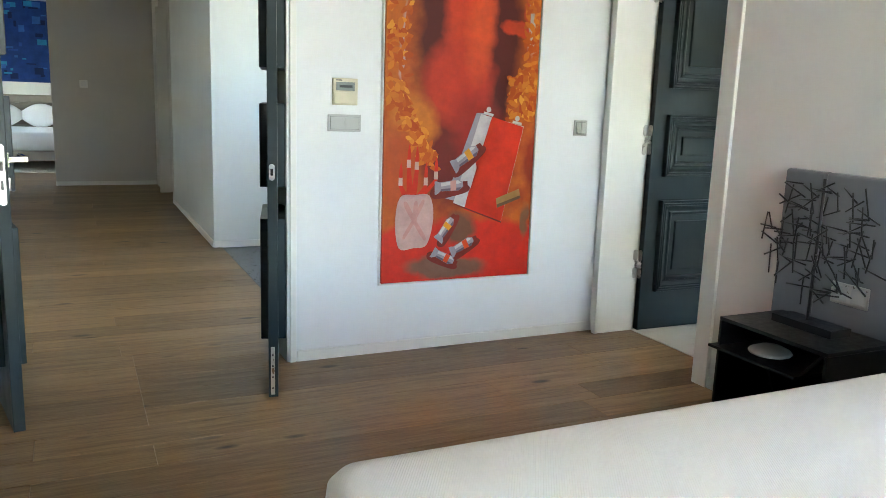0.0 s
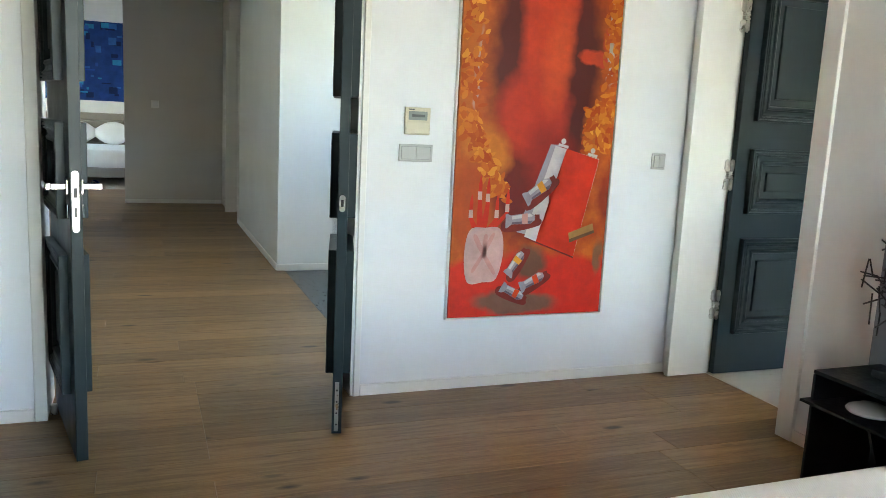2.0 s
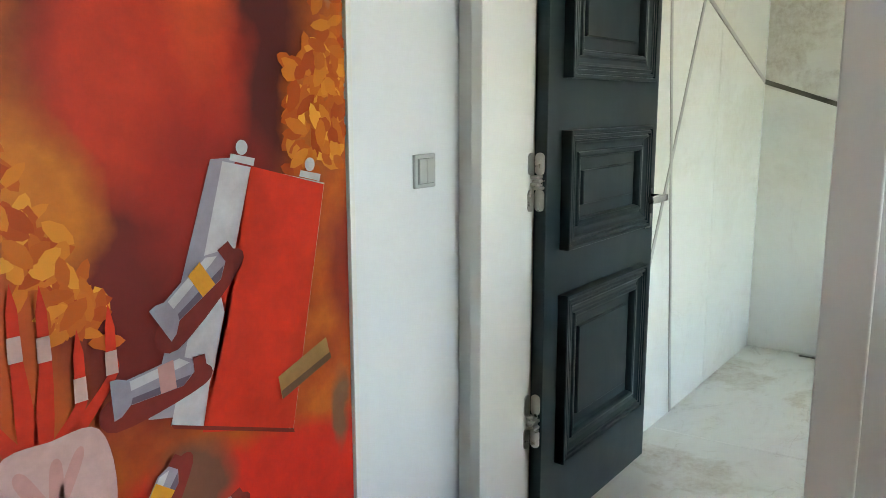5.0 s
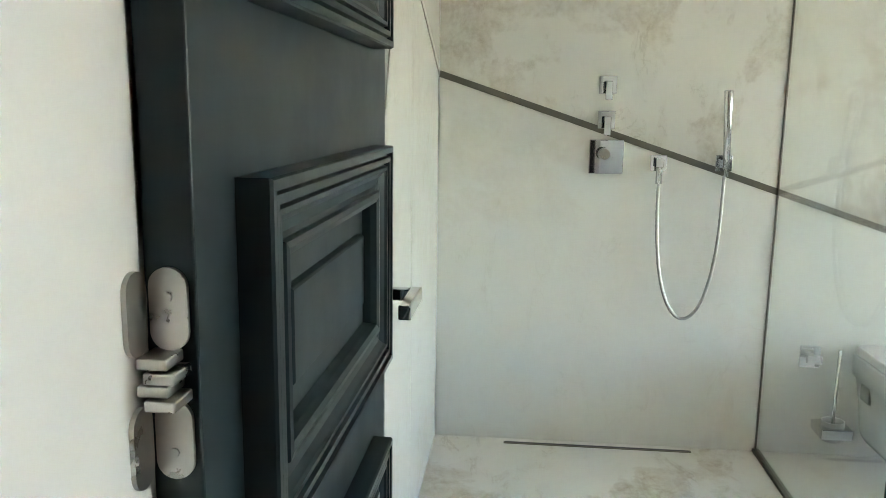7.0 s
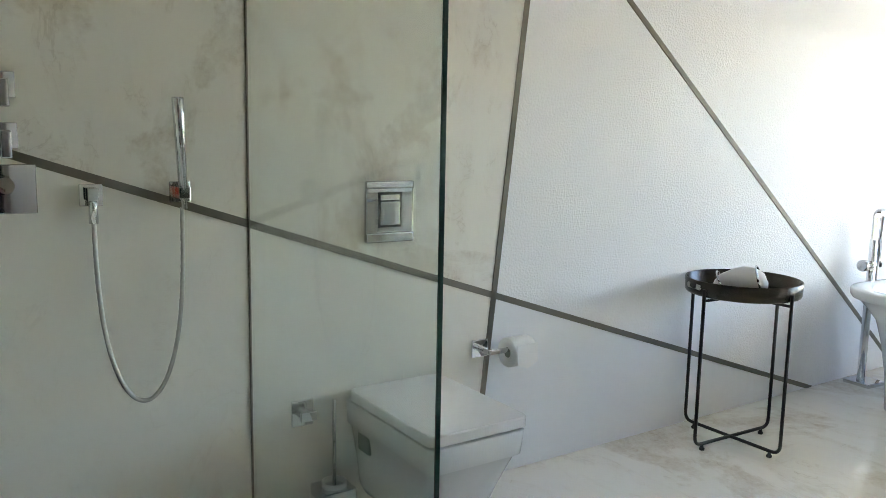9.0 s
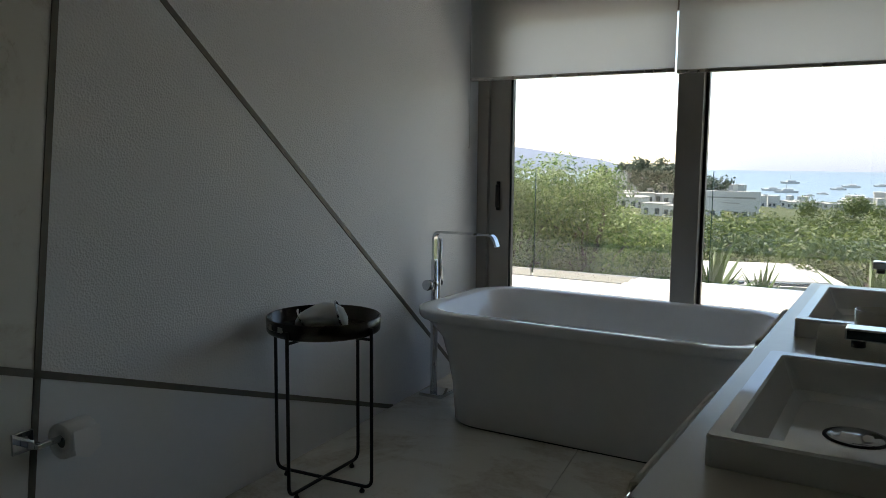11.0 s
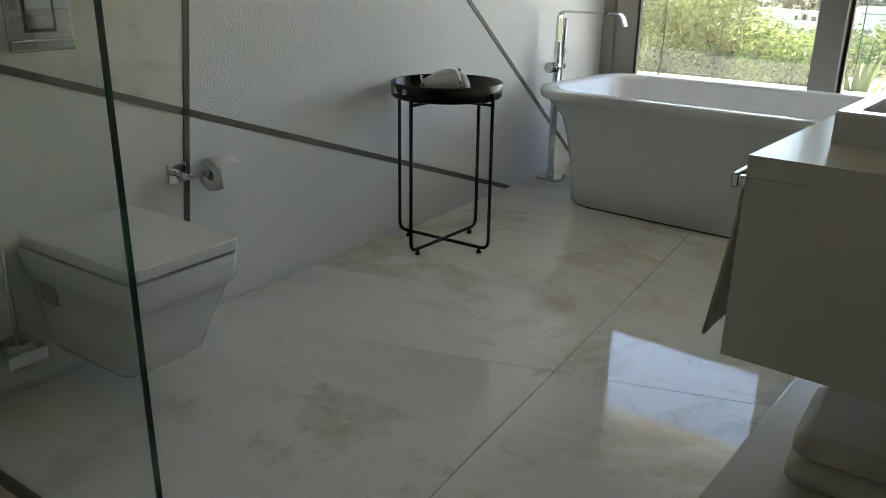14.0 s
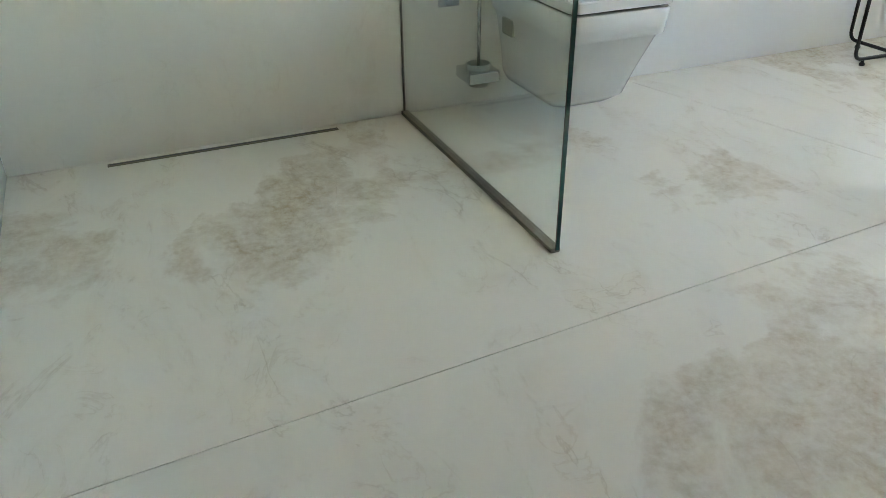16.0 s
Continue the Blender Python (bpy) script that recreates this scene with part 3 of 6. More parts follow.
def leaf(width, label, thick=0.041, height=2.28, handed=1, name="door"):
    """A slate-green leaf: hinge edge at the origin, running along +x, faces at y = 0 and y = -thick."""
    d = thing(name, label, "door")
    part("slab", box(bmesh.new(), 0, width, -thick, 0, 0.008, height, bevel=0.002), M_DOOR, d)
    m = 0.085
    for z0, z1 in ((0.24, 0.775), (0.912, 1.262), (1.41, 2.14)):
        for side, y in ((1, 0.0), (-1, -thick)):
            part("moulded_panel", ring_panel(bmesh.new(), m, width - m - 0.02, z0, z1, side, y), M_DOOR, d)
    return d


# bathroom door, standing open against the shower's side wall
bath_door = leaf(0.788, "open slate-green bathroom door with stepped moulded panels", name="door_1")
bath_door["kind"] = "structure"
bath_door.matrix_world = pose(2.995, 3.7165, 0, 0, 0, -0.7)
lever(bath_door, 0.728, 1.012, -0.041, -1, -1)
for z in (0.40, 1.118, 1.95):
    hinge(bath_door, -0.001, -0.0205, z)

# double door to the hall: both leaves stand open into the bedroom
left_leaf = leaf(0.66, "open slate-green double door leaf with chrome lever handle", name="door_2")
left_leaf["kind"] = "structure"
left_leaf.matrix_world = pose(-0.309, 3.972, 0, 0, 0, -79)
for side, y in ((-1, -0.041), (1, 0.0)):
    lever(left_leaf, 0.605, 1.035, y, side, -1)
bm = prism(bmesh.new(), [(u, v) for u, v, _ in rounded(-0.012, 0.012, -0.11, 0.11, 0.0115, 0)], lambda u, v, w: (0.66 + w, -0.0225 + u, 0.985 + v), 0.003)
lp = part("lock_plate", bm, M_STEEL, left_leaf, "satin steel lock plate on the door edge")
part("latch", boxm(0.6625, 0.668, -0.029, -0.016, 1.0, 1.035, bevel=0.002), M_DARK, lp)
# dark block on the plate, coloured as a shaded bolt hole
part("bolt_slot", boxm(0.6625, 0.6645, -0.027, -0.018, 0.93, 0.965, bevel=0.0008), M_DARK, lp)
part("floor_stop", tube(bmesh.new(), [(0.10, -0.06, 0.0), (0.10, -0.06, 0.045)], 0.014, 12), M_STEEL, left_leaf, "small steel door stop")

right_leaf = leaf(0.66, "open slate-green double door leaf with flush bolt", name="door_3")
right_leaf["kind"] = "structure"
right_leaf.matrix_world = pose(0.945, 3.985, 0, 0, 0, 180 + 76.5)
bm = prism(bmesh.new(), [(u, v) for u, v, _ in rounded(-0.012, 0.012, -0.034, 0.034, 0.0115, 0)], lambda u, v, w: (0.66 + w, -0.0225 + u, 0.985 + v), 0.003)
sp = part("strike_plate", bm, M_CHROME, right_leaf, "small chrome strike plate")
# dark block on the plate, coloured as a shaded strike hole
part("strike_hole", boxm(0.6625, 0.6642, -0.028, -0.017, 0.972, 1.0, bevel=0.0006), M_DARK, sp)
fb = part("flush_bolt", boxm(0.66, 0.663, -0.031, -0.014, 0.02, 0.235, bevel=0.0012), M_STEEL, right_leaf, "steel flush bolt at the foot of the edge")
for z in (0.05, 0.10, 0.15, 0.20):
    part("screw", tube(bmesh.new(), [(0.662, -0.0225, z), (0.6645, -0.0225, z)], 0.004, 8), M_DARK, fb)

# ---- bedroom things ----
painting = thing("painting", "tall red and orange canvas in a thin white frame", "painting")
PX0, PX1, PZ0, PZ1 = 1.418, 2.278, 0.372, 2.40


def flat(name, c, rough=0.55):
    m = Mat(name, rough, spec=0.25)
    m.colour(m.mix(m.ramp(m.noise(7.0, 6, 0.65), [(0.3, 0.0), (0.7, 1.0)]), c, tuple(v * 0.62 for v in c)))
    m.bump(m.noise(120.0, 4), 0.15, 0.001)
    return m.m


P_ORANGE = flat("orange_oil", (0.62, 0.15, 0.012))
P_GOLD = flat("golden_oil", (0.80, 0.33, 0.03))
P_RED = flat("red_oil", (0.72, 0.035, 0.012))
P_REDO = flat("orange_red_oil", (0.78, 0.085, 0.02))
P_MAROON = flat("maroon_oil", (0.24, 0.028, 0.020))
P_GREY = flat("lilac_grey_oil", (0.36, 0.31, 0.36))
P_WHITE = flat("grey_white_oil", (0.62, 0.57, 0.58))
P_PINK = flat("pale_pink_oil", (0.66, 0.40, 0.36))
P_ROSE = flat("rose_oil", (0.64, 0.31, 0.275))
P_PLUM = flat("plum_grey_oil", (0.17, 0.12, 0.16))
P_BROWN = flat("umber_oil", (0.20, 0.10, 0.055))
P_OCHRE = flat("ochre_oil", (0.45, 0.24, 0.09))


def canvas_pt(u, v, w):
    """u, v in the canvas' width and metres of height."""
    return (PX0 + u * (PX1 - PX0), 3.80 - 0.028 - w, PZ0 + v)


def smooth_loop(pts, n=5):
    """A closed curve through a few points."""
    out, k = [], len(pts)
    for i in range(k):
        p0, p1, p2, p3 = (Vector(pts[(i + j - 1) % k]) for j in range(4))
        for s in range(n):
            t = s / n
            out.append(tuple(0.5 * (2 * p1 + (p2 - p0) * t + (2 * p0 - 5 * p1 + 4 * p2 - p3) * t * t + (3 * p1 - p0 - 3 * p2 + p3) * t ** 3)))
    return out


def daub(name, pts, mat, layer, curved=True):
    lp = smooth_loop(pts) if curved else pts
    lp = [(min(max(u - 0.05, 0.002), 0.998), max(v, 0.002)) for u, v in lp]
    bm = bmesh.new()
    bm.faces.new([bm.verts.new(canvas_pt(u, v, 0.001 * layer)) for u, v in lp])
    bmesh.ops.triangulate(bm, faces=bm.faces)
    for f in bm.faces:
        f.normal_update()
        if f.normal.y > 0:
            f.normal_flip()
    part(name, bm, mat, painting)


def soft_canvas():
    """Blended oil ground: soft lumps of colour, one over another."""
    m = Mat("blended_oil_ground", 0.5, spec=0.3)
    wob = m.node("ShaderNodeTexNoise", Scale=9.0, Detail=5.0)
    m.link(m.place(), wob.inputs["Vector"])
    off = m.node("ShaderNodeVectorMath")
    off.operation = "MULTIPLY_ADD"
    off.inputs[1].default_value = (0.09, 0.0, 0.09)
    m.link(wob.outputs["Color"], off.inputs[0])
    m.link(m.c.outputs["Object"], off.inputs[2])
    grain = m.noise(16.0, 6, 0.65)
    c = m.mix(m.ramp(m.noise(11.0, 5), [(0.35, 0.0), (0.65, 1.0)]), (0.42, 0.060, 0.009), (0.58, 0.125, 0.012))
    for u, v, ru, rv, turn, col, lo in (
            (0.46, 1.25, 0.35, 0.78, 0, (0.085, 0.010, 0.008), 0.72), (0.42, 0.62, 0.33, 0.30, 0, (0.16, 0.014, 0.010), 0.5),
            (0.46, 1.60, 0.17, 0.62, 4, (0.60, 0.045, 0.012), 0.70), (0.40, 1.02, 0.23, 0.26, 12, (0.56, 0.036, 0.012), 0.66),
            (0.50, 0.80, 0.17, 0.26, -8, (0.34, 0.018, 0.010), 0.4), (0.52, 1.30, 0.10, 0.34, 6, (0.72, 0.085, 0.02), 0.3),
            (0.72, 1.30, 0.10, 0.045, 18, (0.60, 0.05, 0.014), 0.7), (0.79, 1.39, 0.05, 0.075, 0, (0.62, 0.06, 0.016), 0.6),
            (0.085, 1.22, 0.022, 0.22, 3, (0.50, 0.45, 0.46), 0.8), (0.815, 1.42, 0.030, 0.26, 0, (0.50, 0.45, 0.46), 0.8),
            (0.02, 1.55, 0.10, 0.75, 0, (0.55, 0.13, 0.012), 0.75), (0.16, 0.82, 0.15, 0.17, -30, (0.60, 0.17, 0.016), 0.6),
            (0.79, 0.95, 0.12, 0.17, 20, (0.52, 0.12, 0.012), 0.6), (0.865, 1.55, 0.05, 0.6, 0, (0.56, 0.14, 0.014), 0.7),
            (0.08, 0.58, 0.13, 0.26, 0, (0.50, 0.075, 0.010), 0.6), (0.86, 0.62, 0.08, 0.20, 0, (0.30, 0.03, 0.010), 0.5),
            (0.43, -0.12, 1.1, 0.46, 0, (0.66, 0.024, 0.010), 0.90), (0.36, 0.07, 0.27, 0.075, 4, (0.20, 0.10, 0.065), 0.7),
            (0.43, 0.27, 0.11, 0.10, 0, (0.17, 0.07, 0.04), 0.6), (0.82, 0.30, 0.035, 0.11, 0, (0.22, 0.10, 0.05), 0.6)):
        mp = m.node("ShaderNodeMapping")
        mp.vector_type = "TEXTURE"
        mp.inputs["Location"].default_value = (PX0 + u + 0.045, 3.772, PZ0 + v + 0.045)
        mp.inputs["Rotation"].default_value = (0, radians(turn), 0)
        mp.inputs["Scale"].default_value = (ru, 10.0, rv)
        m.link(off.outputs[0], mp.inputs["Vector"])
        ln = m.node("ShaderNodeVectorMath")
        ln.operation = "LENGTH"
        m.link(mp.outputs[0], ln.inputs[0])
        c = m.mix(m.ramp(ln.outputs["Value"], [(lo, 1.0), (1.05, 0.0)]), c, col)
    c = m.mix(m.ramp(grain, [(0.3, 0.30), (0.7, 0.0)]), c, (0.10, 0.010, 0.006))
    m.colour(c)
    m.bump(m.noise(140.0, 4), 0.2, 0.001)
    return m.m


part("canvas", boxm(PX0, PX1, 3.772, 3.794, PZ0, PZ1, bevel=0.002), soft_canvas(), painting)
for nm, a in (("frame_rail", (PX0 - 0.012, PX1 + 0.022, 3.770, 3.800, PZ0 - 0.012, PZ0 - 0.004)), ("frame_rail", (PX0 - 0.012, PX1 + 0.022, 3.770, 3.800, PZ1 + 0.004, PZ1 + 0.012)),
              ("frame_stile", (PX0 - 0.012, PX0 - 0.006, 3.770, 3.800, PZ0 - 0.004, PZ1 + 0.004)), ("frame_stile", (PX1 + 0.006, PX1 + 0.022, 3.768, 3.800, PZ0 - 0.004, PZ1 + 0.004))):
    part(nm, boxm(*a, bevel=0.001), M_TRIM, painting)
daub("paper_sheet", [(0.45, 0.43), (0.635, 0.87), (0.70, 0.87), (0.60, 0.40)], P_GREY, 5, False)
daub("paper_sheet", [(0.50, 0.405), (0.665, 0.865), (0.965, 0.805), (0.835, 0.30)], P_WHITE, 6, False)
daub("red_shape", [(0.575, 0.37), (0.60, 0.46), (0.655, 0.56), (0.645, 0.62), (0.61, 0.66), (0.625, 0.69), (0.675, 0.67), (0.70, 0.74), (0.74, 0.852), (0.962, 0.802), (0.834, 0.302)], P_RED, 7, False)
daub("sheet_edge", [(0.50, 0.407), (0.505, 0.398), (0.836, 0.292), (0.835, 0.301)], P_MAROON, 8, False)
for u, v in ((0.715, 0.862), (0.915, 0.82)):
    daub("paper_clip", [(u - 0.035, v + 0.004), (u - 0.03, v + 0.016), (u + 0.035, v + 0.004), (u + 0.03, v - 0.010)], P_WHITE, 9, False)
    daub("clip_ring", [(u + 0.016 * math.cos(k * 0.785), v + 0.026 + 0.014 * math.sin(k * 0.785)) for k in range(8)], P_WHITE, 9)
daub("ochre_roll", [(0.80, 0.375), (0.79, 0.425), (0.95, 0.475), (0.965, 0.425)], P_OCHRE, 10, False)
daub("roll_shade", [(0.80, 0.375), (0.797, 0.393), (0.962, 0.440), (0.965, 0.425)], P_BROWN, 11, False)
daub("vase", [(0.155, 0.18), (0.128, 0.31), (0.155, 0.44), (0.25, 0.452), (0.345, 0.445), (0.372, 0.33), (0.335, 0.195), (0.25, 0.178)], P_PINK, 6)
for pts in ([(0.18, 0.40), (0.24, 0.31), (0.31, 0.22), (0.325, 0.235), (0.262, 0.32), (0.20, 0.415)], [(0.31, 0.41), (0.25, 0.31), (0.19, 0.23), (0.178, 0.245), (0.232, 0.32), (0.292, 0.42)], [(0.245, 0.41), (0.238, 0.31), (0.262, 0.31), (0.268, 0.41)]):
    daub("vase_stroke", pts, P_ROSE, 7)
for u, w, tip in ((0.19, -0.035, 0.60), (0.215, -0.01, 0.69), (0.24, 0.015, 0.68), (0.27, 0.045, 0.60), (0.295, 0.085, 0.63)):
    daub("brush_handle", [(u - 0.017, 0.445), (u + w - 0.008, tip - 0.10), (u + w, tip - 0.06), (u + w + 0.014, tip - 0.10), (u + 0.017, 0.445)], P_RED, 5)
    daub("brush_ferrule", [(u + w - 0.012, tip - 0.10), (u + w - 0.011, tip - 0.06), (u + w + 0.013, tip - 0.06), (u + w + 0.014, tip - 0.10)], P_PINK, 6, False)
    daub("brush_tip", [(u + w - 0.010, tip - 0.06), (u + w - 0.008, tip - 0.02), (u + w + 0.002, tip + 0.02), (u + w + 0.012, tip - 0.02), (u + w + 0.012, tip - 0.06)], P_RED, 7, False)
for u, v, a, s, band in ((0.575, 0.645, 36, 1.0, P_GOLD), (0.475, 0.495, 6, 0.95, P_ROSE), (0.455, 0.275, 55, 0.82, P_GOLD), (0.575, 0.18, 27, 0.85, P_REDO), (0.45, 0.122, -26, 0.80, P_REDO)):
    c, n = math.cos(radians(a)), math.sin(radians(a))
    def q(x, y):
        return (u + (x * c - y * n) * s / 0.86, v + (x * n + y * c) * s)
    daub("tube_shadow", [q(-0.095, -0.06), q(-0.10, 0.0), q(0.09, 0.0), q(0.10, -0.045)], P_MAROON, 8)
    daub("paint_tube", [q(-0.095, -0.038), q(-0.09, 0.036), q(-0.075, 0.034), q(-0.06, 0.026), q(0.05, 0.030), q(0.078, 0.014), q(0.078, -0.012), q(0.05, -0.030), q(-0.06, -0.022), q(-0.08, -0.036)], P_GREY, 9, False)
    daub("tube_shine", [q(-0.055, 0.004), q(-0.055, 0.022), q(0.05, 0.026), q(0.07, 0.010), q(0.05, 0.008)], P_WHITE, 10, False)
    daub("tube_shade", [q(-0.06, -0.021), q(0.05, -0.029), q(0.07, -0.014), q(-0.055, -0.010)], P_PLUM, 10, False)
    daub("tube_band", [q(0.0, -0.025), q(0.002, 0.027), q(0.036, 0.029), q(0.034, -0.027)], band, 11, False)
    daub("tube_cap", [q(0.077, -0.018), q(0.077, 0.018), q(0.105, 0.015), q(0.105, -0.015)], P_MAROON, 11, False)
rng = random.Random(4)
bm = bmesh.new()
for k in range(620):
    side = k % 2
    if side:
        u, v = 0.02 + rng.random() ** 1.5 * 0.13, 0.90 + rng.random() * 1.1
        if rng.random() < 0.45:
            t = rng.random()
            u, v = 0.06 + t * 0.26 + rng.uniform(-0.06, 0.03), 0.97 - t * 0.36 + rng.uniform(-0.06, 0.05)
    else:
        u, v = 0.985 - rng.random() ** 1.5 * 0.09, 0.86 + rng.random() * 1.1
        if rng.random() < 0.34:
            u, v = 0.80 + rng.random() * 0.18, 0.82 + rng.random() * 0.26
    a, l, w = rng.random() * 6.3, rng.uniform(0.018, 0.034), rng.uniform(0.010, 0.017)
    vs = []
    for j in range(8):
        x, y = l * math.cos(j * math.pi / 4), w * math.sin(j * math.pi / 4) * abs(math.sin(j * math.pi / 4)) ** 0.6
        vs.append(bm.verts.new(canvas_pt(min(max(u + (x * math.cos(a) - y * math.sin(a)) / 0.86, 0.003), 0.997), min(v + x * math.sin(a) + y * math.cos(a), 2.0), 0.0045 + k * 0.000002)))
    bm.faces.new(vs)


def leaf_oil():
    m = Mat("golden_leaf_oil", 0.55, spec=0.25)
    g = m.node("ShaderNodeNewGeometry")
    m.colour(m.ramp(g.outputs["Random Per Island"], [(0.0, (0.40, 0.05, 0.006)), (0.5, (0.52, 0.11, 0.010)), (0.85, (0.62, 0.19, 0.018)), (1.0, (0.74, 0.31, 0.04))]))
    return m.m


tagged(part("painted_leaves", bm, leaf_oil(), painting), kind="stuff")


def rocker(name, x, z, keys, label, w=0.083, h=0.081):
    """A framed wall switch with flat rockers."""
    s = thing(name, label, "switch", m=pose(x, 3.80, z))
    ww = w * keys if keys > 1 and name == "double_switch" else w
    part("frame", boxm(-ww / 2, ww / 2, -0.010, 0, -h / 2, h / 2, bevel=0.003), M_PLAST, s)
    # dark grey backing gives the rocker gaps their shade by colour
    part("gap_shade", boxm(-ww / 2 + 0.0105, ww / 2 - 0.0105, -0.0108, -0.004, -h / 2 + 0.0105, h / 2 - 0.0105), M_LCD, s)
    n = 2
    for i in range(n):
        a = -ww / 2 + 0.012 + i * (ww - 0.024) / n
        part("rocker", boxm(a + 0.0006, a + (ww - 0.024) / n - 0.0006, -0.0145, -0.004, -h / 2 + 0.012, h / 2 - 0.012, bevel=0.0015), M_PLAST, s)
    return s


rocker("double_switch", 1.222, 1.176, 2, "silver double light switch on the white wall")
rocker("wall_switch", 2.584, 1.174, 1, "silver-grey light switch on the white wall", 0.084, 0.084)
th = thing("thermostat", "ivory air-conditioning thermostat with grey display on the wall", "thermostat", m=pose(1.222, 3.80, 1.325))
part("housing", boxm(-0.062, 0.062, -0.018, 0, -0.064, 0.062, bevel=0.004), M_IVORY, th)
part("display", boxm(-0.046, 0.046, -0.0195, -0.015, 0.004, 0.044, bevel=0.001), M_LCD, th)
part("display_bar", boxm(-0.03, 0.034, -0.0202, -0.0190, 0.018, 0.030), M_DARK, th)
part("flap", boxm(-0.056, 0.056, -0.0205, -0.016, -0.058, -0.004, bevel=0.002), M_IVORY, th)
part("lettering_bar", boxm(-0.046, -0.018, -0.0188, -0.0178, 0.050, 0.055), M_DARK, th)
hs = thing("hall_switch", "small white light switch at the end of the hall", "switch", m=pose(0.20, 11.76, 1.34))
part("frame", boxm(-0.05, 0.05, -0.01, 0, -0.05, 0.05, bevel=0.003), M_TRIM, hs)
part("rocker", boxm(-0.032, 0.032, -0.014, -0.004, -0.032, 0.032, bevel=0.002), M_CERAM, hs)

# bed
bed = thing("bed", "wide bed with white waffle bedspread on a dark base", "bed", m=pose(0.455, -0.315, 0))
bm = loft(bmesh.new(), [rounded(0.06, 2.14, 0.06, 1.87, 0.05, 0.10), rounded(0.05, 2.14, 0.05, 1.88, 0.05, 0.30)])
part("bed_base", bm, M_DARK, bed)
rings = []
for k, (ins, z) in enumerate(((0.030, 0.225), (0.015, 0.32), (0.0, 0.46), (0.008, 0.525), (0.030, 0.548), (0.07, 0.556), (0.3, 0.560), (0.6, 0.561))):
    rings.append(rounded(0.0 + ins, 2.12 - ins * 0.2, ins, 1.92 - ins, 0.09 - min(ins, 0.05), z, 8))
bm = loft(bmesh.new(), rings)
part("bedspread", bm, M_BED, bed)
for x, y in ((0.12, 0.12), (0.12, 1.80), (2.0, 0.12), (2.0, 1.80)):
    part("foot", lathe(bmesh.new(), [(0.03, 0.0), (0.055, 0.02), (0.055, 0.08), (0.03, 0.10)], 16, (x, y, 0)), M_BLACK, bed)
part("bolster", loft(bmesh.new(), [[(-0.005 + 0.062 * math.cos(a), y, 0.158 + 0.060 * math.sin(a)) for a in [2 * math.pi * k / 14 for k in range(14)]] for y in (0.04, 0.06, 1.86, 1.89)]), M_BLACK, bed, "rounded black foot rail")
pl = thing("pillow", "white pillow at the head of the bed", "pillow", m=pose(2.40, 0.95, 0.565, 0, 12, 0))
rings = []
for k in range(9):
    t = k / 8
    s = math.sin(math.pi * min(max(t, 0.04), 0.96)) ** 0.5
    rings.append([(0.20 * s * math.cos(a), -0.35 + 0.7 * t, 0.07 + 0.07 * s * math.sin(a)) for a in [2 * math.pi * j / 16 for j in range(16)]])
part("cushion", loft(bmesh.new(), rings), M_SHEET, pl)
hb = thing("headboard", "tall grey upholstered headboard in vertical panels", "headboard", m=pose(2.66, 0, 0))
for y0, y1 in ((2.245, 2.435), (1.62, 2.240), (1.0, 1.615), (0.38, 0.995), (-0.3, 0.375), (-0.5, -0.305)):
    part("panel", boxm(0, 0.055, y0, y1, 0.02, 1.078, bevel=0.012, seg=3), M_HEAD, hb)
out = thing("socket_strip", "steel double socket plate on the headboard", "socket", m=pose(2.66, 2.07, 0.632))
part("plate", boxm(-0.009, 0, -0.08, 0.08, -0.041, 0.041, bevel=0.003), M_STEEL, out)
for y in (-0.04, 0.04):
    part("socket", boxm(-0.012, -0.005, y - 0.031, y + 0.031, -0.029, 0.029, bevel=0.003), M_PLAST, out)
ns = thing("nightstand", "black open nightstand with an angled shelf", "nightstand", m=pose(2.32, 1.87, 0))
part("top", boxm(0, 0.335, 0, 0.50, 0.486, 0.50, bevel=0.002), M_BLACK, ns)
part("side_panel", boxm(0, 0.335, 0.488, 0.50, 0, 0.485, bevel=0.002), M_BLACK, ns)
part("side_panel", boxm(0, 0.335, 0, 0.012, 0, 0.485, bevel=0.002), M_BLACK, ns)
part("back_panel", boxm(0.325, 0.335, 0.013, 0.487, 0, 0.485, bevel=0.002), M_BLACK, ns)
part("shelf", boxm(-0.03, 0.32, 0.10, 0.52, 0.375, 0.386, bevel=0.002), M_BLACK, ns)
part("divider", prism(bmesh.new(), [(0.10, 0.0), (0.112, 0.0), (0.26, 0.374), (0.248, 0.374)], lambda u, v, w: (0.01 + w, u, v), 0.30), M_BLACK, ns)
part("divider", prism(bmesh.new(), [(0.012, 0.486), (0.10, 0.386), (0.112, 0.386), (0.03, 0.486)], lambda u, v, w: (0.01 + w, u, v), 0.30), M_BLACK, ns)
rd = thing("reading_lamp", "white disc-shaped lamp head lying in the nightstand", "lamp", m=pose(2.40, 2.18, 0.386))
part("disc", lathe(bmesh.new(), [(0.0, 0.002), (0.03, 0.0), (0.075, 0.012), (0.08, 0.018), (0.075, 0.026), (0.04, 0.042), (0.0, 0.047)], 32), M_PLAST, rd)

# wire sculpture on the nightstand
scu = thing("wire_sculpture", "black welded wire tree sculpture on a flat base", "sculpture", m=pose(2.53, 2.14, 0.50))
part("base", boxm(-0.055, 0.055, -0.15, 0.12, 0, 0.03, bevel=0.003), M_BLACK, scu)
part("stem", tube(bmesh.new(), [(0, 0.0, 0.03), (0.004, 0.002, 0.2), (0, -0.003, 0.40), (0.002, 0, 0.565)], 0.006, 8), M_BLACK, scu)
rng = random.Random(11)
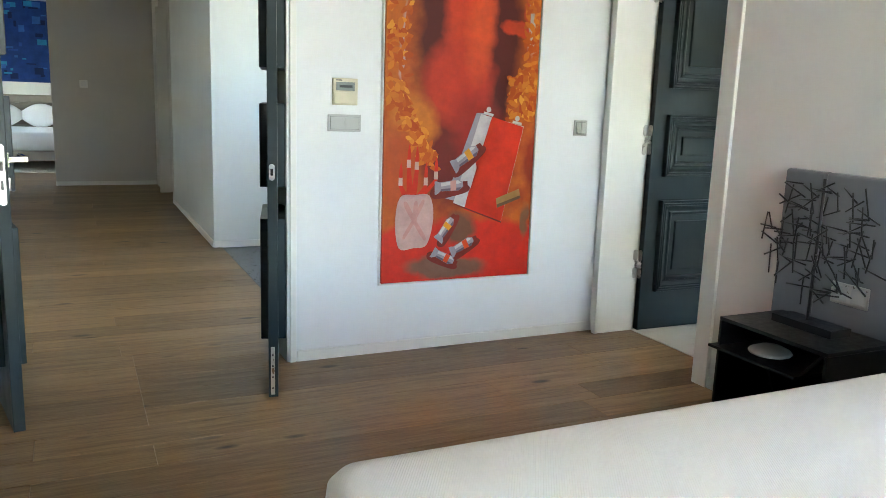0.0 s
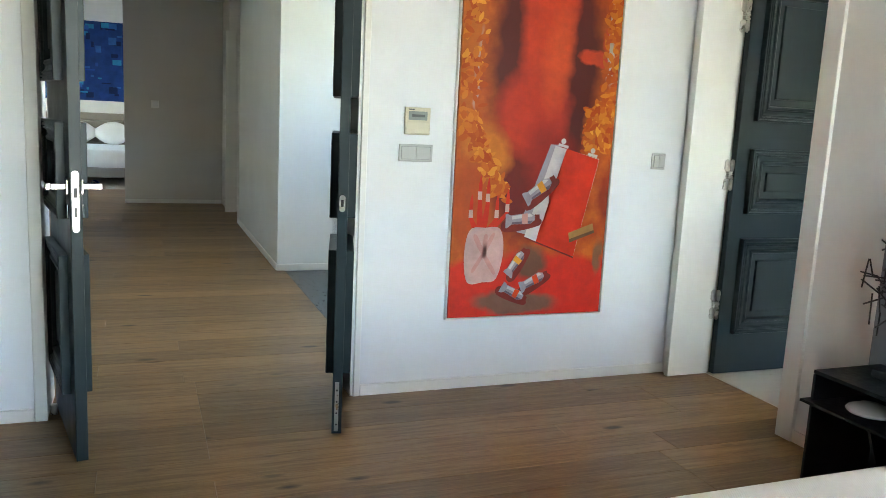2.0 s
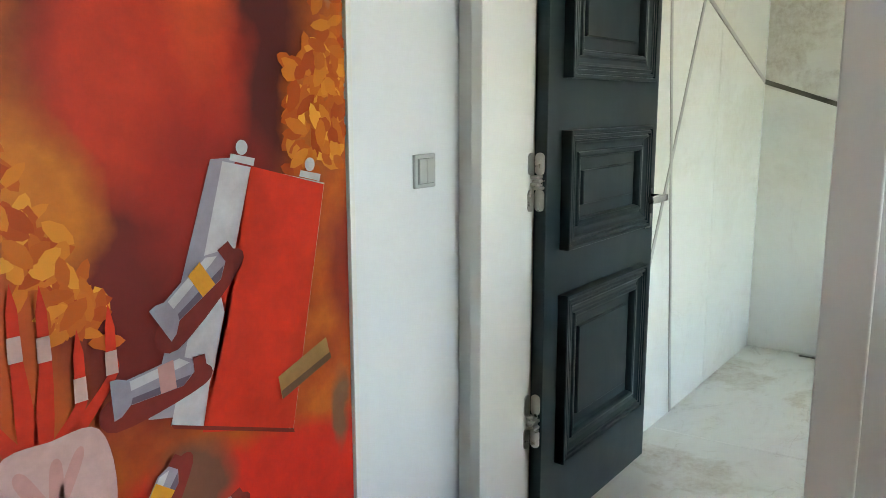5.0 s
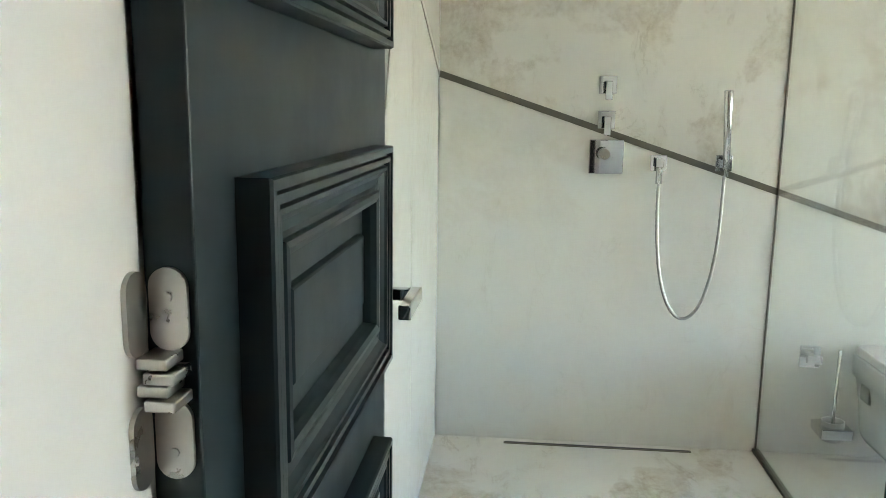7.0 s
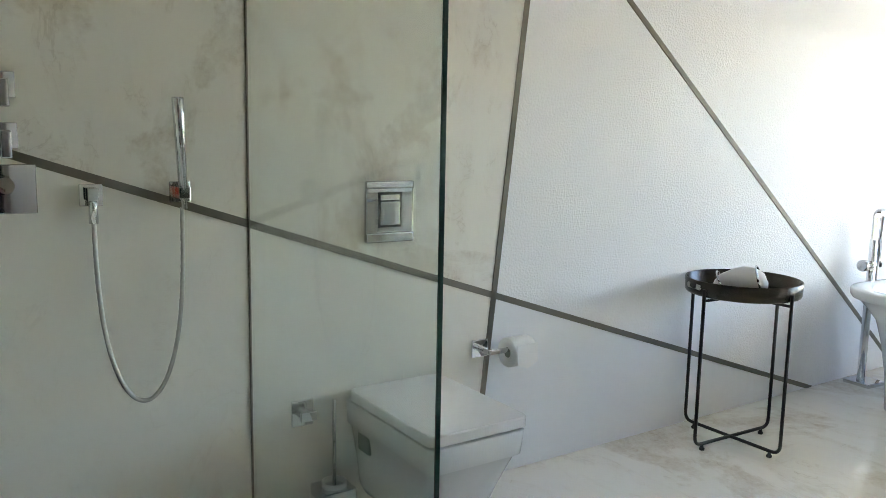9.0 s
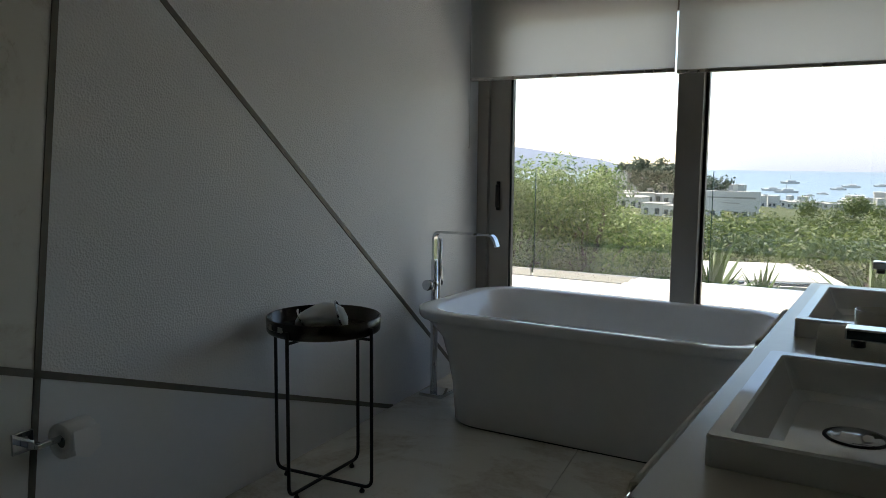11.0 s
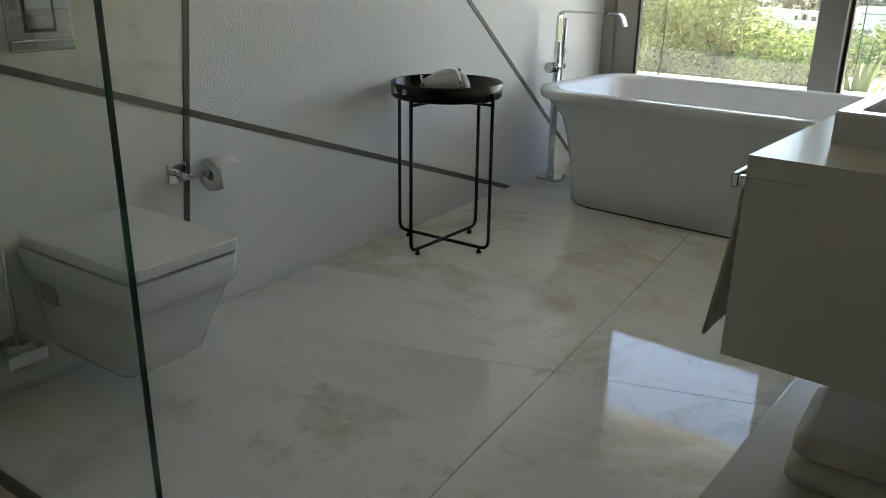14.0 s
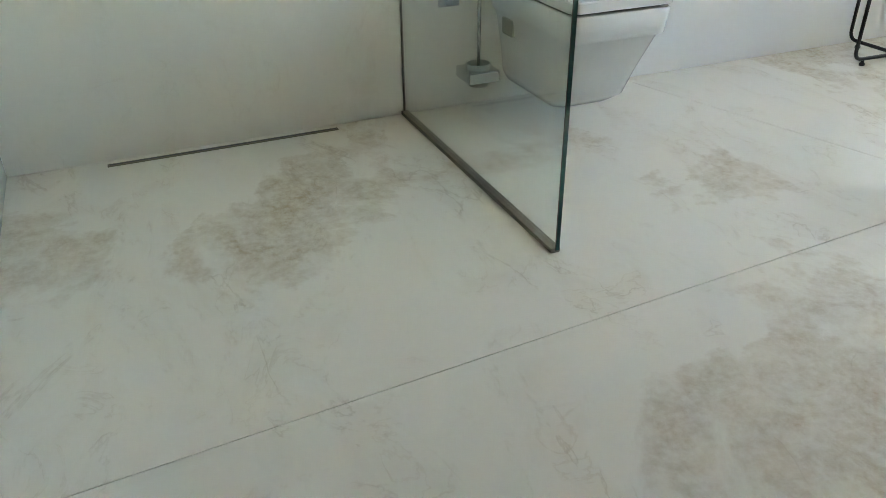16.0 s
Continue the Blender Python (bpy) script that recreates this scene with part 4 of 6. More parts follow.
for k in range(120):
    while True:
        y, z = rng.uniform(-0.24, 0.23), rng.uniform(0.10, 0.56)
        if ((y) / 0.235) ** 2 + ((z - 0.335) / 0.225) ** 2 < 1:
            break
    a = rng.choice((0, 90, 0, 90, 0, 90, 25, -35, 60)) + rng.uniform(-12, 12)
    l = rng.uniform(0.030, 0.060)
    x = rng.uniform(-0.05, 0.05)
    dy, dz = l * math.cos(radians(a)), l * math.sin(radians(a))
    part("rod", tube(bmesh.new(), [(x - rng.uniform(-0.015, 0.015), y - dy, z - dz), (x + rng.uniform(-0.015, 0.015), y + dy, z + dz)], 0.0032, 6), M_BLACK, scu)

rug = thing("rug", "ivory woven rug under the bed", "rug", m=pose(0, 0, 0))
part("woven_field", boxm(0.20, 2.3, -1.2, 2.34, 0.0, 0.012, bevel=0.005), M_RUG, rug)

# louvred wardrobe along the west side
wd = thing("wardrobe", "tall dark blue-grey wardrobe with louvred doors", "wardrobe", m=pose(-0.655, 3.785, 0))
part("carcass", boxm(-0.58, -0.045, -3.6, -0.003, 0.0, 2.5), M_DARK, wd)
for k in range(4):
    y1 = -0.006 - k * 0.875
    y0 = y1 - 0.868
    dr = part("louvred_door", box(box(box(box(bmesh.new(), -0.04, 0, y0, y0 + 0.055, 0.03, 2.48, bevel=0.002), -0.04, 0, y1 - 0.055, y1, 0.03, 2.48, bevel=0.002), -0.04, 0, y0 + 0.055, y1 - 0.055, 0.03, 0.14, bevel=0.002), -0.04, 0, y0 + 0.055, y1 - 0.055, 2.38, 2.48, bevel=0.002), M_DOOR, wd)
    for j in range(64):
        if k > 1 and j % 2:
            continue
        z = 0.158 + j * 0.035
        part("slat", prism(bmesh.new(), [(-0.036, z), (-0.030, z), (-0.002, z + 0.026), (-0.008, z + 0.026)], lambda u, v, w, y0=y0, y1=y1: (u, y0 + 0.055 + w, v), y1 - y0 - 0.11), M_DOOR, dr)
part("plinth", boxm(-0.56, -0.02, -3.5, -0.01, 0.0, 0.028), M_DARK, wd)

# ---- hall things ----
gr = thing("glass_railing", "frameless clear glass stair railing", "railing", m=pose(1.20, 4.15, 0))
gr.location = (1.48, 0, 0)
pane = part("pane", boxm(-0.006, 0.006, 5.1, 6.58, 0.0, 1.0, bevel=0.001), M_GLASS, gr)
pane.visible_shadow = False
part("channel", boxm(-0.014, 0.014, 5.1, 6.58, -0.004, 0.02), M_STEEL, gr)
gb = thing("guest_bed", "guest bed with white bedding on a taupe frame", "bed", m=pose(-0.75, 14.0, 0))
part("frame", boxm(-0.9, 0.9, 0.0, 2.05, 0.14, 0.30, bevel=0.02), M_BEIGE, gb)
part("mattress", loft(bmesh.new(), [rounded(-0.88, 0.88, 0.02, 2.0, 0.06, 0.30), rounded(-0.90, 0.90, 0.0, 2.0, 0.08, 0.42), rounded(-0.88, 0.88, 0.02, 2.0, 0.1, 0.56), rounded(-0.80, 0.80, 0.10, 1.95, 0.1, 0.58)]), M_SHEET, gb)
for x in (-0.8, 0.8):
    for y in (0.1, 1.9):
        part("leg", boxm(x - 0.04, x + 0.04, y - 0.04, y + 0.04, 0.0, 0.14), M_DARK, gb)
gh = thing("guest_headboard", "taupe channelled headboard of the guest bed", "headboard", m=pose(-1.2, 16.10, 0))
for k in range(6):
    part("cushion", boxm(-0.95, 1.45, -0.03, 0.08, 0.35 + k * 0.13, 0.475 + k * 0.13, bevel=0.02, seg=3), M_BEIGE, gh)
part("backboard", boxm(-0.95, 1.45, 0.08, 0.098, 0.0, 1.13), M_BEIGE, gh)
for x, tilt in ((-1.05, 0), (-0.45, 0)):
    p2 = thing("guest_pillow", "plump white pillow leaning on the headboard", "pillow", "guest pillows", m=pose(x, 15.86, 0.575, 68, 0, 0))
    rings = []
    for k in range(9):
        t = k / 8
        s = math.sin(math.pi * min(max(t, 0.04), 0.96)) ** 0.5
        rings.append([(-0.3 + 0.6 * t, 0.22 + 0.22 * s * math.cos(a), 0.07 * s * math.sin(a)) for a in [2 * math.pi * j / 16 for j in range(16)]])
    part("cushion", loft(bmesh.new(), rings), M_SHEET, p2)
gp = thing("blue_painting", "square abstract blue patchwork painting over the guest bed", "painting", m=pose(-0.98, 16.2, 2.05))
part("canvas", boxm(-0.72, 0.72, -0.03, 0, -0.70, 0.72, bevel=0.002), flat("deep_blue_oil", (0.012, 0.06, 0.26)), gp)
rng = random.Random(8)
blues = [flat("blue_patch_oil", c) for c in ((0.03, 0.16, 0.50), (0.02, 0.30, 0.55), (0.005, 0.02, 0.10), (0.45, 0.50, 0.52), (0.55, 0.22, 0.03), (0.02, 0.10, 0.40))]
for k in range(70):
    w, h = rng.uniform(0.03, 0.16), rng.uniform(0.02, 0.13)
    x, z = rng.uniform(-0.70, 0.70 - w), rng.uniform(-0.68, 0.70 - h)
    part("patch", boxm(x, x + w, -0.032 - 0.00003 * k, -0.03, z, z + h), rng.choice(blues[:3] if k % 5 else blues), gp)
gr2 = thing("guest_rug", "pale rug beside the guest bed", "rug")
part("woven_field", boxm(-2.2, 0.6, 13.55, 15.6, -0.004, 0.008, bevel=0.003), M_RUG, gr2)

# ---- bathroom: window ----
win = tagged(new("window_1"), "wide bronze-framed sliding window over the bathtub", "window", kind="structure")
win.matrix_world = SIDE
for nm, a in (("window_frame", (-0.10, -0.02, -0.16, -0.04, 0.32, 2.42)), ("window_frame", (-2.72, -2.62, -0.16, -0.04, 0.32, 2.42)), ("window_frame", (-2.62, -0.10, -0.16, -0.04, 2.33, 2.42)), ("window_frame", (-2.62, -0.10, -0.16, -0.04, 0.32, 0.40))):
    part(nm, boxm(*a, bevel=0.003), M_FRAME, win)
for x0, x1, dy in ((-1.46, -0.105, 0.0), (-2.615, -1.32, -0.05)):
    sash = part("sash", box(box(box(box(bmesh.new(), x1 - 0.145 if dy == 0 else x1 - 0.14, x1, -0.105 + dy, -0.062 + dy, 0.41, 2.32, bevel=0.003), x0, x0 + 0.145 if dy == 0 else x0 + 0.08, -0.105 + dy, -0.062 + dy, 0.41, 2.32, bevel=0.003), x0 + 0.145 if dy == 0 else x0 + 0.08, x1 - 0.14, -0.105 + dy, -0.062 + dy, 0.41, 0.49, bevel=0.003), x0 + 0.145 if dy == 0 else x0 + 0.08, x1 - 0.14, -0.105 + dy, -0.062 + dy, 2.24, 2.32, bevel=0.003), M_FRAME, win)
    pn = part("pane", boxm(x0 + 0.07, x1 - 0.12, -0.090 + dy, -0.078 + dy, 0.47, 2.26), M_GLASS, sash)
    pn.visible_shadow = False
    part("gasket", boxm(x1 - 0.160, x1 - 0.141, -0.10 + dy, -0.066 + dy, 0.49, 2.24), M_DARK, sash)
part("window_handle", box(box(bmesh.new(), -0.185, -0.160, -0.062, -0.050, 1.05, 1.24, bevel=0.003), -0.183, -0.162, -0.05, -0.03, 1.07, 1.22, bevel=0.006), M_BLACK, win, "black flush pull handle")
part("window_sill", boxm(-2.72, -0.001, -0.30, 0.012, 0.30, 0.322, bevel=0.003), M_STONE, win)
for x0, x1, zb in ((-1.317, -0.006, 1.905), (-2.71, -1.328, 1.895)):
    bl = thing("roller_blind", "pale grey roller blind lowered over the window's upper part", "blind", "window blinds", SIDE)
    part("fabric", boxm(x0, x1, 0.032, 0.0335, zb, 2.62), M_BLIND, bl)
    part("bottom_bar", boxm(x0, x1, 0.024, 0.041, zb - 0.022, zb, bevel=0.004), M_STEEL, bl)
    part("roller", tube(bmesh.new(), [(x0, 0.05, 2.64), (x1, 0.05, 2.64)], 0.03, 14), M_TRIM, bl)
    part("bracket", boxm(x0 - 0.004, x0, 0.0, 0.085, 2.60, 2.69), M_TRIM, bl)
    part("bracket", boxm(x1, x1 + 0.004, 0.0, 0.085, 2.60, 2.69), M_TRIM, bl)
    xc = x1 + 0.003 if x1 > -1 else x0 - 0.004
    part("chain", tube(bmesh.new(), bend([(xc, 0.06, 2.6), (xc, 0.062, 1.47), (xc, 0.045, 1.45), (xc, 0.04, 1.47), (xc, 0.04, 2.6)], 0.01), 0.0022, 6), M_PLAST, bl)

# ---- bathroom: tub and filler ----
tub = thing("bathtub", "white freestanding bathtub with flared ends under the window", "bathtub", m=pose(5.33, -0.47, 0, 0, 0, BW))
L, W = 1.84, 1.03
prof = ((0.009, 0.215, 0.085), (0.013, 0.21, 0.08), (0.20, 0.195, 0.072), (0.35, 0.165, 0.06), (0.45, 0.135, 0.045), (0.52, 0.07, 0.025), (0.548, 0.035, 0.014), (0.552, 0.012, 0.002), (0.562, 0.003, 0.0), (0.592, 0.0, 0.0), (0.600, 0.006, 0.006), (0.602, 0.03, 0.03), (0.600, 0.085, 0.07), (0.594, 0.095, 0.08), (0.575, 0.105, 0.088), (0.45, 0.16, 0.11), (0.28, 0.26, 0.14), (0.17, 0.36, 0.18), (0.145, 0.46, 0.24))
rings = []
for z, ix, iy in prof:
    r = max(0.10, 0.27 - iy * 0.8)
    rings.append(rounded(-L + ix, -ix, -W + iy, -iy, r, z, 10))
part("shell", loft(bmesh.new(), rings), M_ACRYL, tub)
part("waste", lathe(bmesh.new(), [(0.0, 0.152), (0.03, 0.152), (0.034, 0.146)], 20, (-0.92, -0.52, 0)), M_CHROME, tub)
# dark strip standing for the shade line under the tub
part("base_gap_shade", loft(bmesh.new(), [rounded(-L + 0.222, -0.222, -W + 0.092, -0.092, 0.195, 0.0, 10), rounded(-L + 0.222, -0.222, -W + 0.092, -0.092, 0.195, 0.0095, 10)]), M_DARK, tub)

fil = thing("tub_filler", "chrome floor-standing tub filler with flat arched spout", "tap", m=pose(5.362, -0.975, 0, 0, 0, BW))
part("floor_plate", boxm(-0.075, 0.075, -0.075, 0.075, 0, 0.022, bevel=0.003), M_CHROME, fil)
part("column", tube(bmesh.new(), [(0.02, 0, 0.02), (0.02, 0, 0.80)], 0.021, 18), M_CHROME, fil)
part("valve_body", tube(bmesh.new(), [(0.02, -0.055, 0.66), (0.02, 0.055, 0.66)], 0.025, 18), M_CHROME, fil)
part("valve_knob", tube(bmesh.new(), [(0.02, 0.055, 0.66), (0.02, 0.085, 0.66)], 0.031, 18), M_CHROME, fil)
bm = bmesh.new()
path = bend([(0.02, 0, 0.79), (0.02, 0, 0.965), (-0.36, 0, 0.965), (-0.385, 0, 0.90)], 0.045, 6)
loft(bm, [[p + Vector((0, sy * 0.020, 0)) + n * sn * 0.0065 for sy, sn in ((-1, -1), (1, -1), (1, 1), (-1, 1))] for p, n in [(p, ((path[min(i + 1, len(path) - 1)] - path[max(i - 1, 0)]).normalized()).cross(Vector((0, 1, 0)))) for i, p in enumerate(path)]], smooth=False)
part("spout", bm, M_CHROME, fil)
part("hand_shower", tube(bmesh.new(), [(-0.035, 0.03, 0.72), (-0.035, 0.03, 0.93)], 0.0115, 12), M_CHROME, fil)
part("shower_hose", tube(bmesh.new(), bend([(0.0, 0.03, 0.63), (-0.01, 0.04, 0.56), (-0.035, 0.04, 0.56), (-0.035, 0.03, 0.72)], 0.02), 0.006, 8), M_STEEL, fil)
part("side_lever", boxm(-0.04, -0.02, 0.008, 0.022, 0.69, 0.77, bevel=0.003), M_CHROME, fil)

# ---- bathroom: shower ----
scr = thing("shower_screen", "frameless clear glass shower screen on a bronze floor channel", "shower screen")
pn = part("pane", boxm(4.426, 5.479, 2.467, 2.477, 0.012, 2.30), M_SCREEN, scr)
pn.visible_shadow = False
part("glass_edge", boxm(4.4215, 4.4258, 2.4668, 2.4772, 0.012, 2.30), M_EDGE, scr, "dark green polished glass edge")
part("channel", boxm(4.43, 5.479, 2.459, 2.485, 0.0, 0.014, bevel=0.002), M_BRONZE, scr)
part("wall_seal", boxm(5.474, 5.480, 2.4695, 2.4745, 0.014, 2.30), M_BRONZE, scr)
dr = thing("shower_drain", "narrow bronze slot drain along the shower wall", "drain")
part("slot", boxm(5.432, 5.452, 2.728, 3.463, 0.0, 0.003, bevel=0.001), M_BRONZE, dr)
# dark bar on the drain, coloured as the shade in its slit
part("slit", boxm(5.439, 5.445, 2.735, 3.456, 0.0022, 0.0036), M_DARK, dr)


def square_valve(y, z):
    v = thing("shower_valve", "square chrome shower stop valve on the marble wall", "valve", "shower valves", pose(WX, y, z))
    part("plate", boxm(-0.008, 0, -0.032, 0.032, -0.032, 0.034, bevel=0.002), M_CHROME, v)
    part("spindle", boxm(-0.045, -0.008, -0.013, 0.013, -0.012, 0.014, bevel=0.002), M_CHROME, v)
    part("lever", boxm(-0.058, -0.04, -0.013, 0.013, -0.055, 0.014, bevel=0.003), M_CHROME, v)


square_valve(3.115, 1.412)
square_valve(3.115, 1.284)
mx = thing("shower_mixer", "square chrome thermostat mixer plate on the marble wall", "mixer", m=pose(WX, 3.110, 1.148))
part("plate", boxm(-0.014, 0, -0.064, 0.064, -0.064, 0.064, bevel=0.003), M_CHROME, mx)
part("knob", tube(bmesh.new(), [(-0.013, 0.012, 0.012), (-0.055, 0.012, 0.012)], 0.024, 20), M_CHROME, mx)
part("ring", tube(bmesh.new(), [(-0.055, 0.012, 0.012), (-0.068, 0.012, 0.012)], 0.020, 20), M_STEEL, mx)
ho = thing("hose_outlet", "square chrome hose outlet with a looping metal hose", "shower hose", m=pose(WX, 2.915, 1.128))
part("plate", boxm(-0.008, 0, -0.030, 0.030, -0.030, 0.030, bevel=0.002), M_CHROME, ho)
part("elbow", boxm(-0.042, -0.008, -0.014, 0.014, -0.014, 0.02, bevel=0.002), M_CHROME, ho)
part("nipple", tube(bmesh.new(), [(-0.030, 0, 0.01), (-0.030, 0, -0.075)], [0.011, 0.013], 14), M_CHROME, ho)
hp = []
for k in range(181):
    t = k / 180
    y = -0.118 * (1 - math.cos(math.pi * t)) + (-0.006 * math.sin(2 * math.pi * t))
    z = -0.07 + 0.0 - 0.53 * math.sin(math.pi * t) ** 0.62 + 0.03 * t
    hp.append((-0.030 - 0.02 * math.sin(math.pi * t), y, z))
part("hose", tube(bmesh.new(), hp, [0.0068 if k % 2 else 0.0060 for k in range(len(hp))], 8), M_HOSE, ho, "ribbed steel hose")
hh = thing("hand_shower", "slim chrome stick hand shower in a square wall holder", "hand shower", m=pose(WX, 2.677, 1.132))
part("holder_plate", boxm(-0.008, 0, -0.030, 0.030, -0.030, 0.030, bevel=0.002), M_CHROME, hh)
part("holder", boxm(-0.062, -0.008, -0.016, 0.016, -0.018, 0.018, bevel=0.003), M_CHROME, hh)
part("stick", tube(bmesh.new(), [(-0.044, -0.002, -0.045), (-0.046, 0.0, -0.02), (-0.047, 0.001, -0.018), (-0.072, 0.018, 0.262), (-0.0722, 0.0182, 0.266)], [0.008, 0.009, 0.0125, 0.0165, 0.0145], 20), M_CHROME, hh)

# ---- bathroom: toilet and its fittings ----
wc = thing("toilet", "white wall-hung toilet with squared lid", "toilet", m=pose(WX, 1.975, 0))
rings = []
for z, f, w in ((0.075, -0.28, 0.085), (0.085, -0.375, 0.11), (0.12, -0.425, 0.130), (0.22, -0.470, 0.142), (0.335, -0.522, 0.158), (0.345, -0.538, 0.172), (0.420, -0.546, 0.177), (0.423, -0.542, 0.174)):
    rings.append(rounded(f, 0.0, -w, w, 0.03 if z > 0.3 else 0.045, z, 6))
part("bowl", loft(bmesh.new(), rings), M_CERAM, wc)
part("seat", loft(bmesh.new(), [rounded(-0.545, -0.04, -0.176, 0.176, 0.03, 0.4315), rounded(-0.550, -0.04, -0.180, 0.180, 0.03, 0.434), rounded(-0.550, -0.04, -0.180, 0.180, 0.03, 0.462), rounded(-0.546, -0.04, -0.177, 0.177, 0.03, 0.4665)], smooth=False), M_CERAM, wc, "thick square-edged lid")
# dark filler puts the shade line between lid and bowl into colour
part("seat_gap_shade", loft(bmesh.new(), [rounded(-0.522, -0.045, -0.166, 0.166, 0.03, 0.4225), rounded(-0.522, -0.045, -0.166, 0.166, 0.03, 0.4325)]), M_DARK, wc)
part("hinge_block", boxm(-0.04, -0.003, -0.15, 0.15, 0.424, 0.452, bevel=0.006), M_CERAM, wc)
# raised grey pad, coloured as the shade inside a fixing recess
part("recess_shade", boxm(-0.15, -0.07, 0.128, 0.159, 0.265, 0.325, bevel=0.006), M_LCD, wc, "grey pad standing for the shade of the bowl's fixing recess")
fp = thing("flush_plate", "chrome dual-flush plate on the marble wall", "flush plate", m=pose(WX, 1.984, 1.050))
part("plate", boxm(-0.012, 0, -0.092, 0.092, -0.103, 0.103, bevel=0.004), M_CHROME, fp)
# slightly raised dark plate painted as a shaded groove round the buttons
part("button_gap_shade", boxm(-0.0128, -0.008, -0.046, 0.046, -0.053, 0.066, bevel=0.001), M_DARK, fp)
part("trim_frame", box(box(bmesh.new(), -0.019, -0.011, -0.092, 0.092, -0.103, -0.070, bevel=0.006), -0.019, -0.011, -0.092, 0.092, 0.078, 0.103, bevel=0.006), M_CHROME, fp)
part("button", boxm(-0.017, -0.010, -0.038, 0.038, -0.045, 0.035, bevel=0.003), M_CHROME, fp)
part("button", boxm(-0.0165, -0.010, -0.038, 0.038, 0.038, 0.058, bevel=0.003), M_CHROME, fp)
tp = thing("toilet_roll", "white toilet paper roll with a folded end on a chrome holder", "toilet roll", m=pose(WX, 1.586, 0.521))
part("holder_plate", boxm(-0.008, 0, -0.036, 0.036, -0.033, 0.033, bevel=0.002), M_CHROME, tp)
part("holder_post", boxm(-0.075, -0.008, -0.010, 0.010, -0.010, 0.010, bevel=0.002), M_CHROME, tp)
part("holder_bar", boxm(-0.086, -0.068, -0.18, 0.010, -0.008, 0.008, bevel=0.003), M_CHROME, tp)
seg = 40
ring = [(0.020, -0.172), (0.054, -0.174), (0.056, -0.170), (0.056, -0.076), (0.054, -0.072), (0.020, -0.074), (0.020, -0.172)]
bm = bmesh.new()
vs = [[bm.verts.new((-0.077 + r * math.cos(2 * math.pi * k / seg), y, r * math.sin(2 * math.pi * k / seg) - 0.010)) for k in range(seg)] for r, y in ring]
for a, b in zip(vs, vs[1:]):
    for k in range(seg):
        bm.faces.new((a[k], a[(k + 1) % seg], b[(k + 1) % seg], b[k])).smooth = True
bmesh.ops.recalc_face_normals(bm, faces=bm.faces)
part("roll", bm, M_PAPER, tp)
part("core", tube(bmesh.new(), [(-0.077, -0.170, -0.010), (-0.077, -0.076, -0.010)], 0.0195, 20), M_LCD, tp)
bm = prism(bmesh.new(), [(-0.172, 0.03), (-0.074, 0.03), (-0.076, -0.045), (-0.121, -0.062), (-0.170, -0.04)], lambda u, v, w: (-0.1335 - w - 0.006 * (0.03 - v) / 0.07, u, v), 0.001)
part("loose_sheet", bm, M_PAPER, tp)
hk = thing("robe_hook", "square chrome hook on the marble wall", "hook", m=pose(WX, 2.302, 0.400))
part("plate", boxm(-0.008, 0, -0.038, 0.038, -0.043, 0.043, bevel=0.002), M_CHROME, hk)
part("peg", box(box(bmesh.new(), -0.05, -0.008, -0.014, 0.014, -0.012, 0.012, bevel=0.002), -0.06, -0.046, -0.028, 0.028, -0.012, 0.018, bevel=0.002), M_CHROME, hk)
br = thing("toilet_brush", "chrome toilet brush in a square glass wall holder", "toilet brush", m=pose(WX, 2.215, 0.0))
part("shelf", boxm(-0.115, 0, -0.058, 0.058, 0.110, 0.150, bevel=0.004), M_CHROME, br)
gl = part("cup", lathe(bmesh.new(), [(0.0, 0.09), (0.036, 0.09), (0.040, 0.10), (0.042, 0.168), (0.038, 0.168), (0.036, 0.10), (0.0, 0.097)], 24, (-0.062, 0, 0)), M_PLAST, br, "frosted cup")
part("brush_handle", tube(bmesh.new(), [(-0.062, 0, 0.13), (-0.062, 0, 0.447)], 0.0065, 12), M_CHROME, br)

# ---- bathroom: tray table ----
tt = thing("tray_table", "round dark tray table on crossed black steel legs", "side table", m=pose(5.208, 0.392, 0, 0, 0, 0))
R = 0.236
part("tray", lathe(bmesh.new(), [(0.0, 0.664), (R - 0.014, 0.664), (R - 0.004, 0.668), (R, 0.676), (R + 0.002, 0.728), (R - 0.002, 0.731), (R - 0.006, 0.728), (R - 0.010, 0.676), (R - 0.018, 0.671), (0.0, 0.671)], 56), plain("dark_bronze_tray", (0.028, 0.022, 0.015), 0.22, 0.6), tt)
for a in (250, 70):
    c, s = math.cos(radians(a)), math.sin(radians(a))
    bm = bmesh.new()
    prism(bm, [(u, v) for u, v, _ in rounded(-0.05, 0.05, 0.692, 0.714, 0.010, 0)], lambda u, v, w, c=c, s=s: ((R + 0.0005 + w - u * u * 2.1) * c - u * s, (R + 0.0005 + w - u * u * 2.1) * s + u * c, v), 0.0035)
    part("handle_slot", bm, M_STEEL, tt, "steel-lined handle slot")
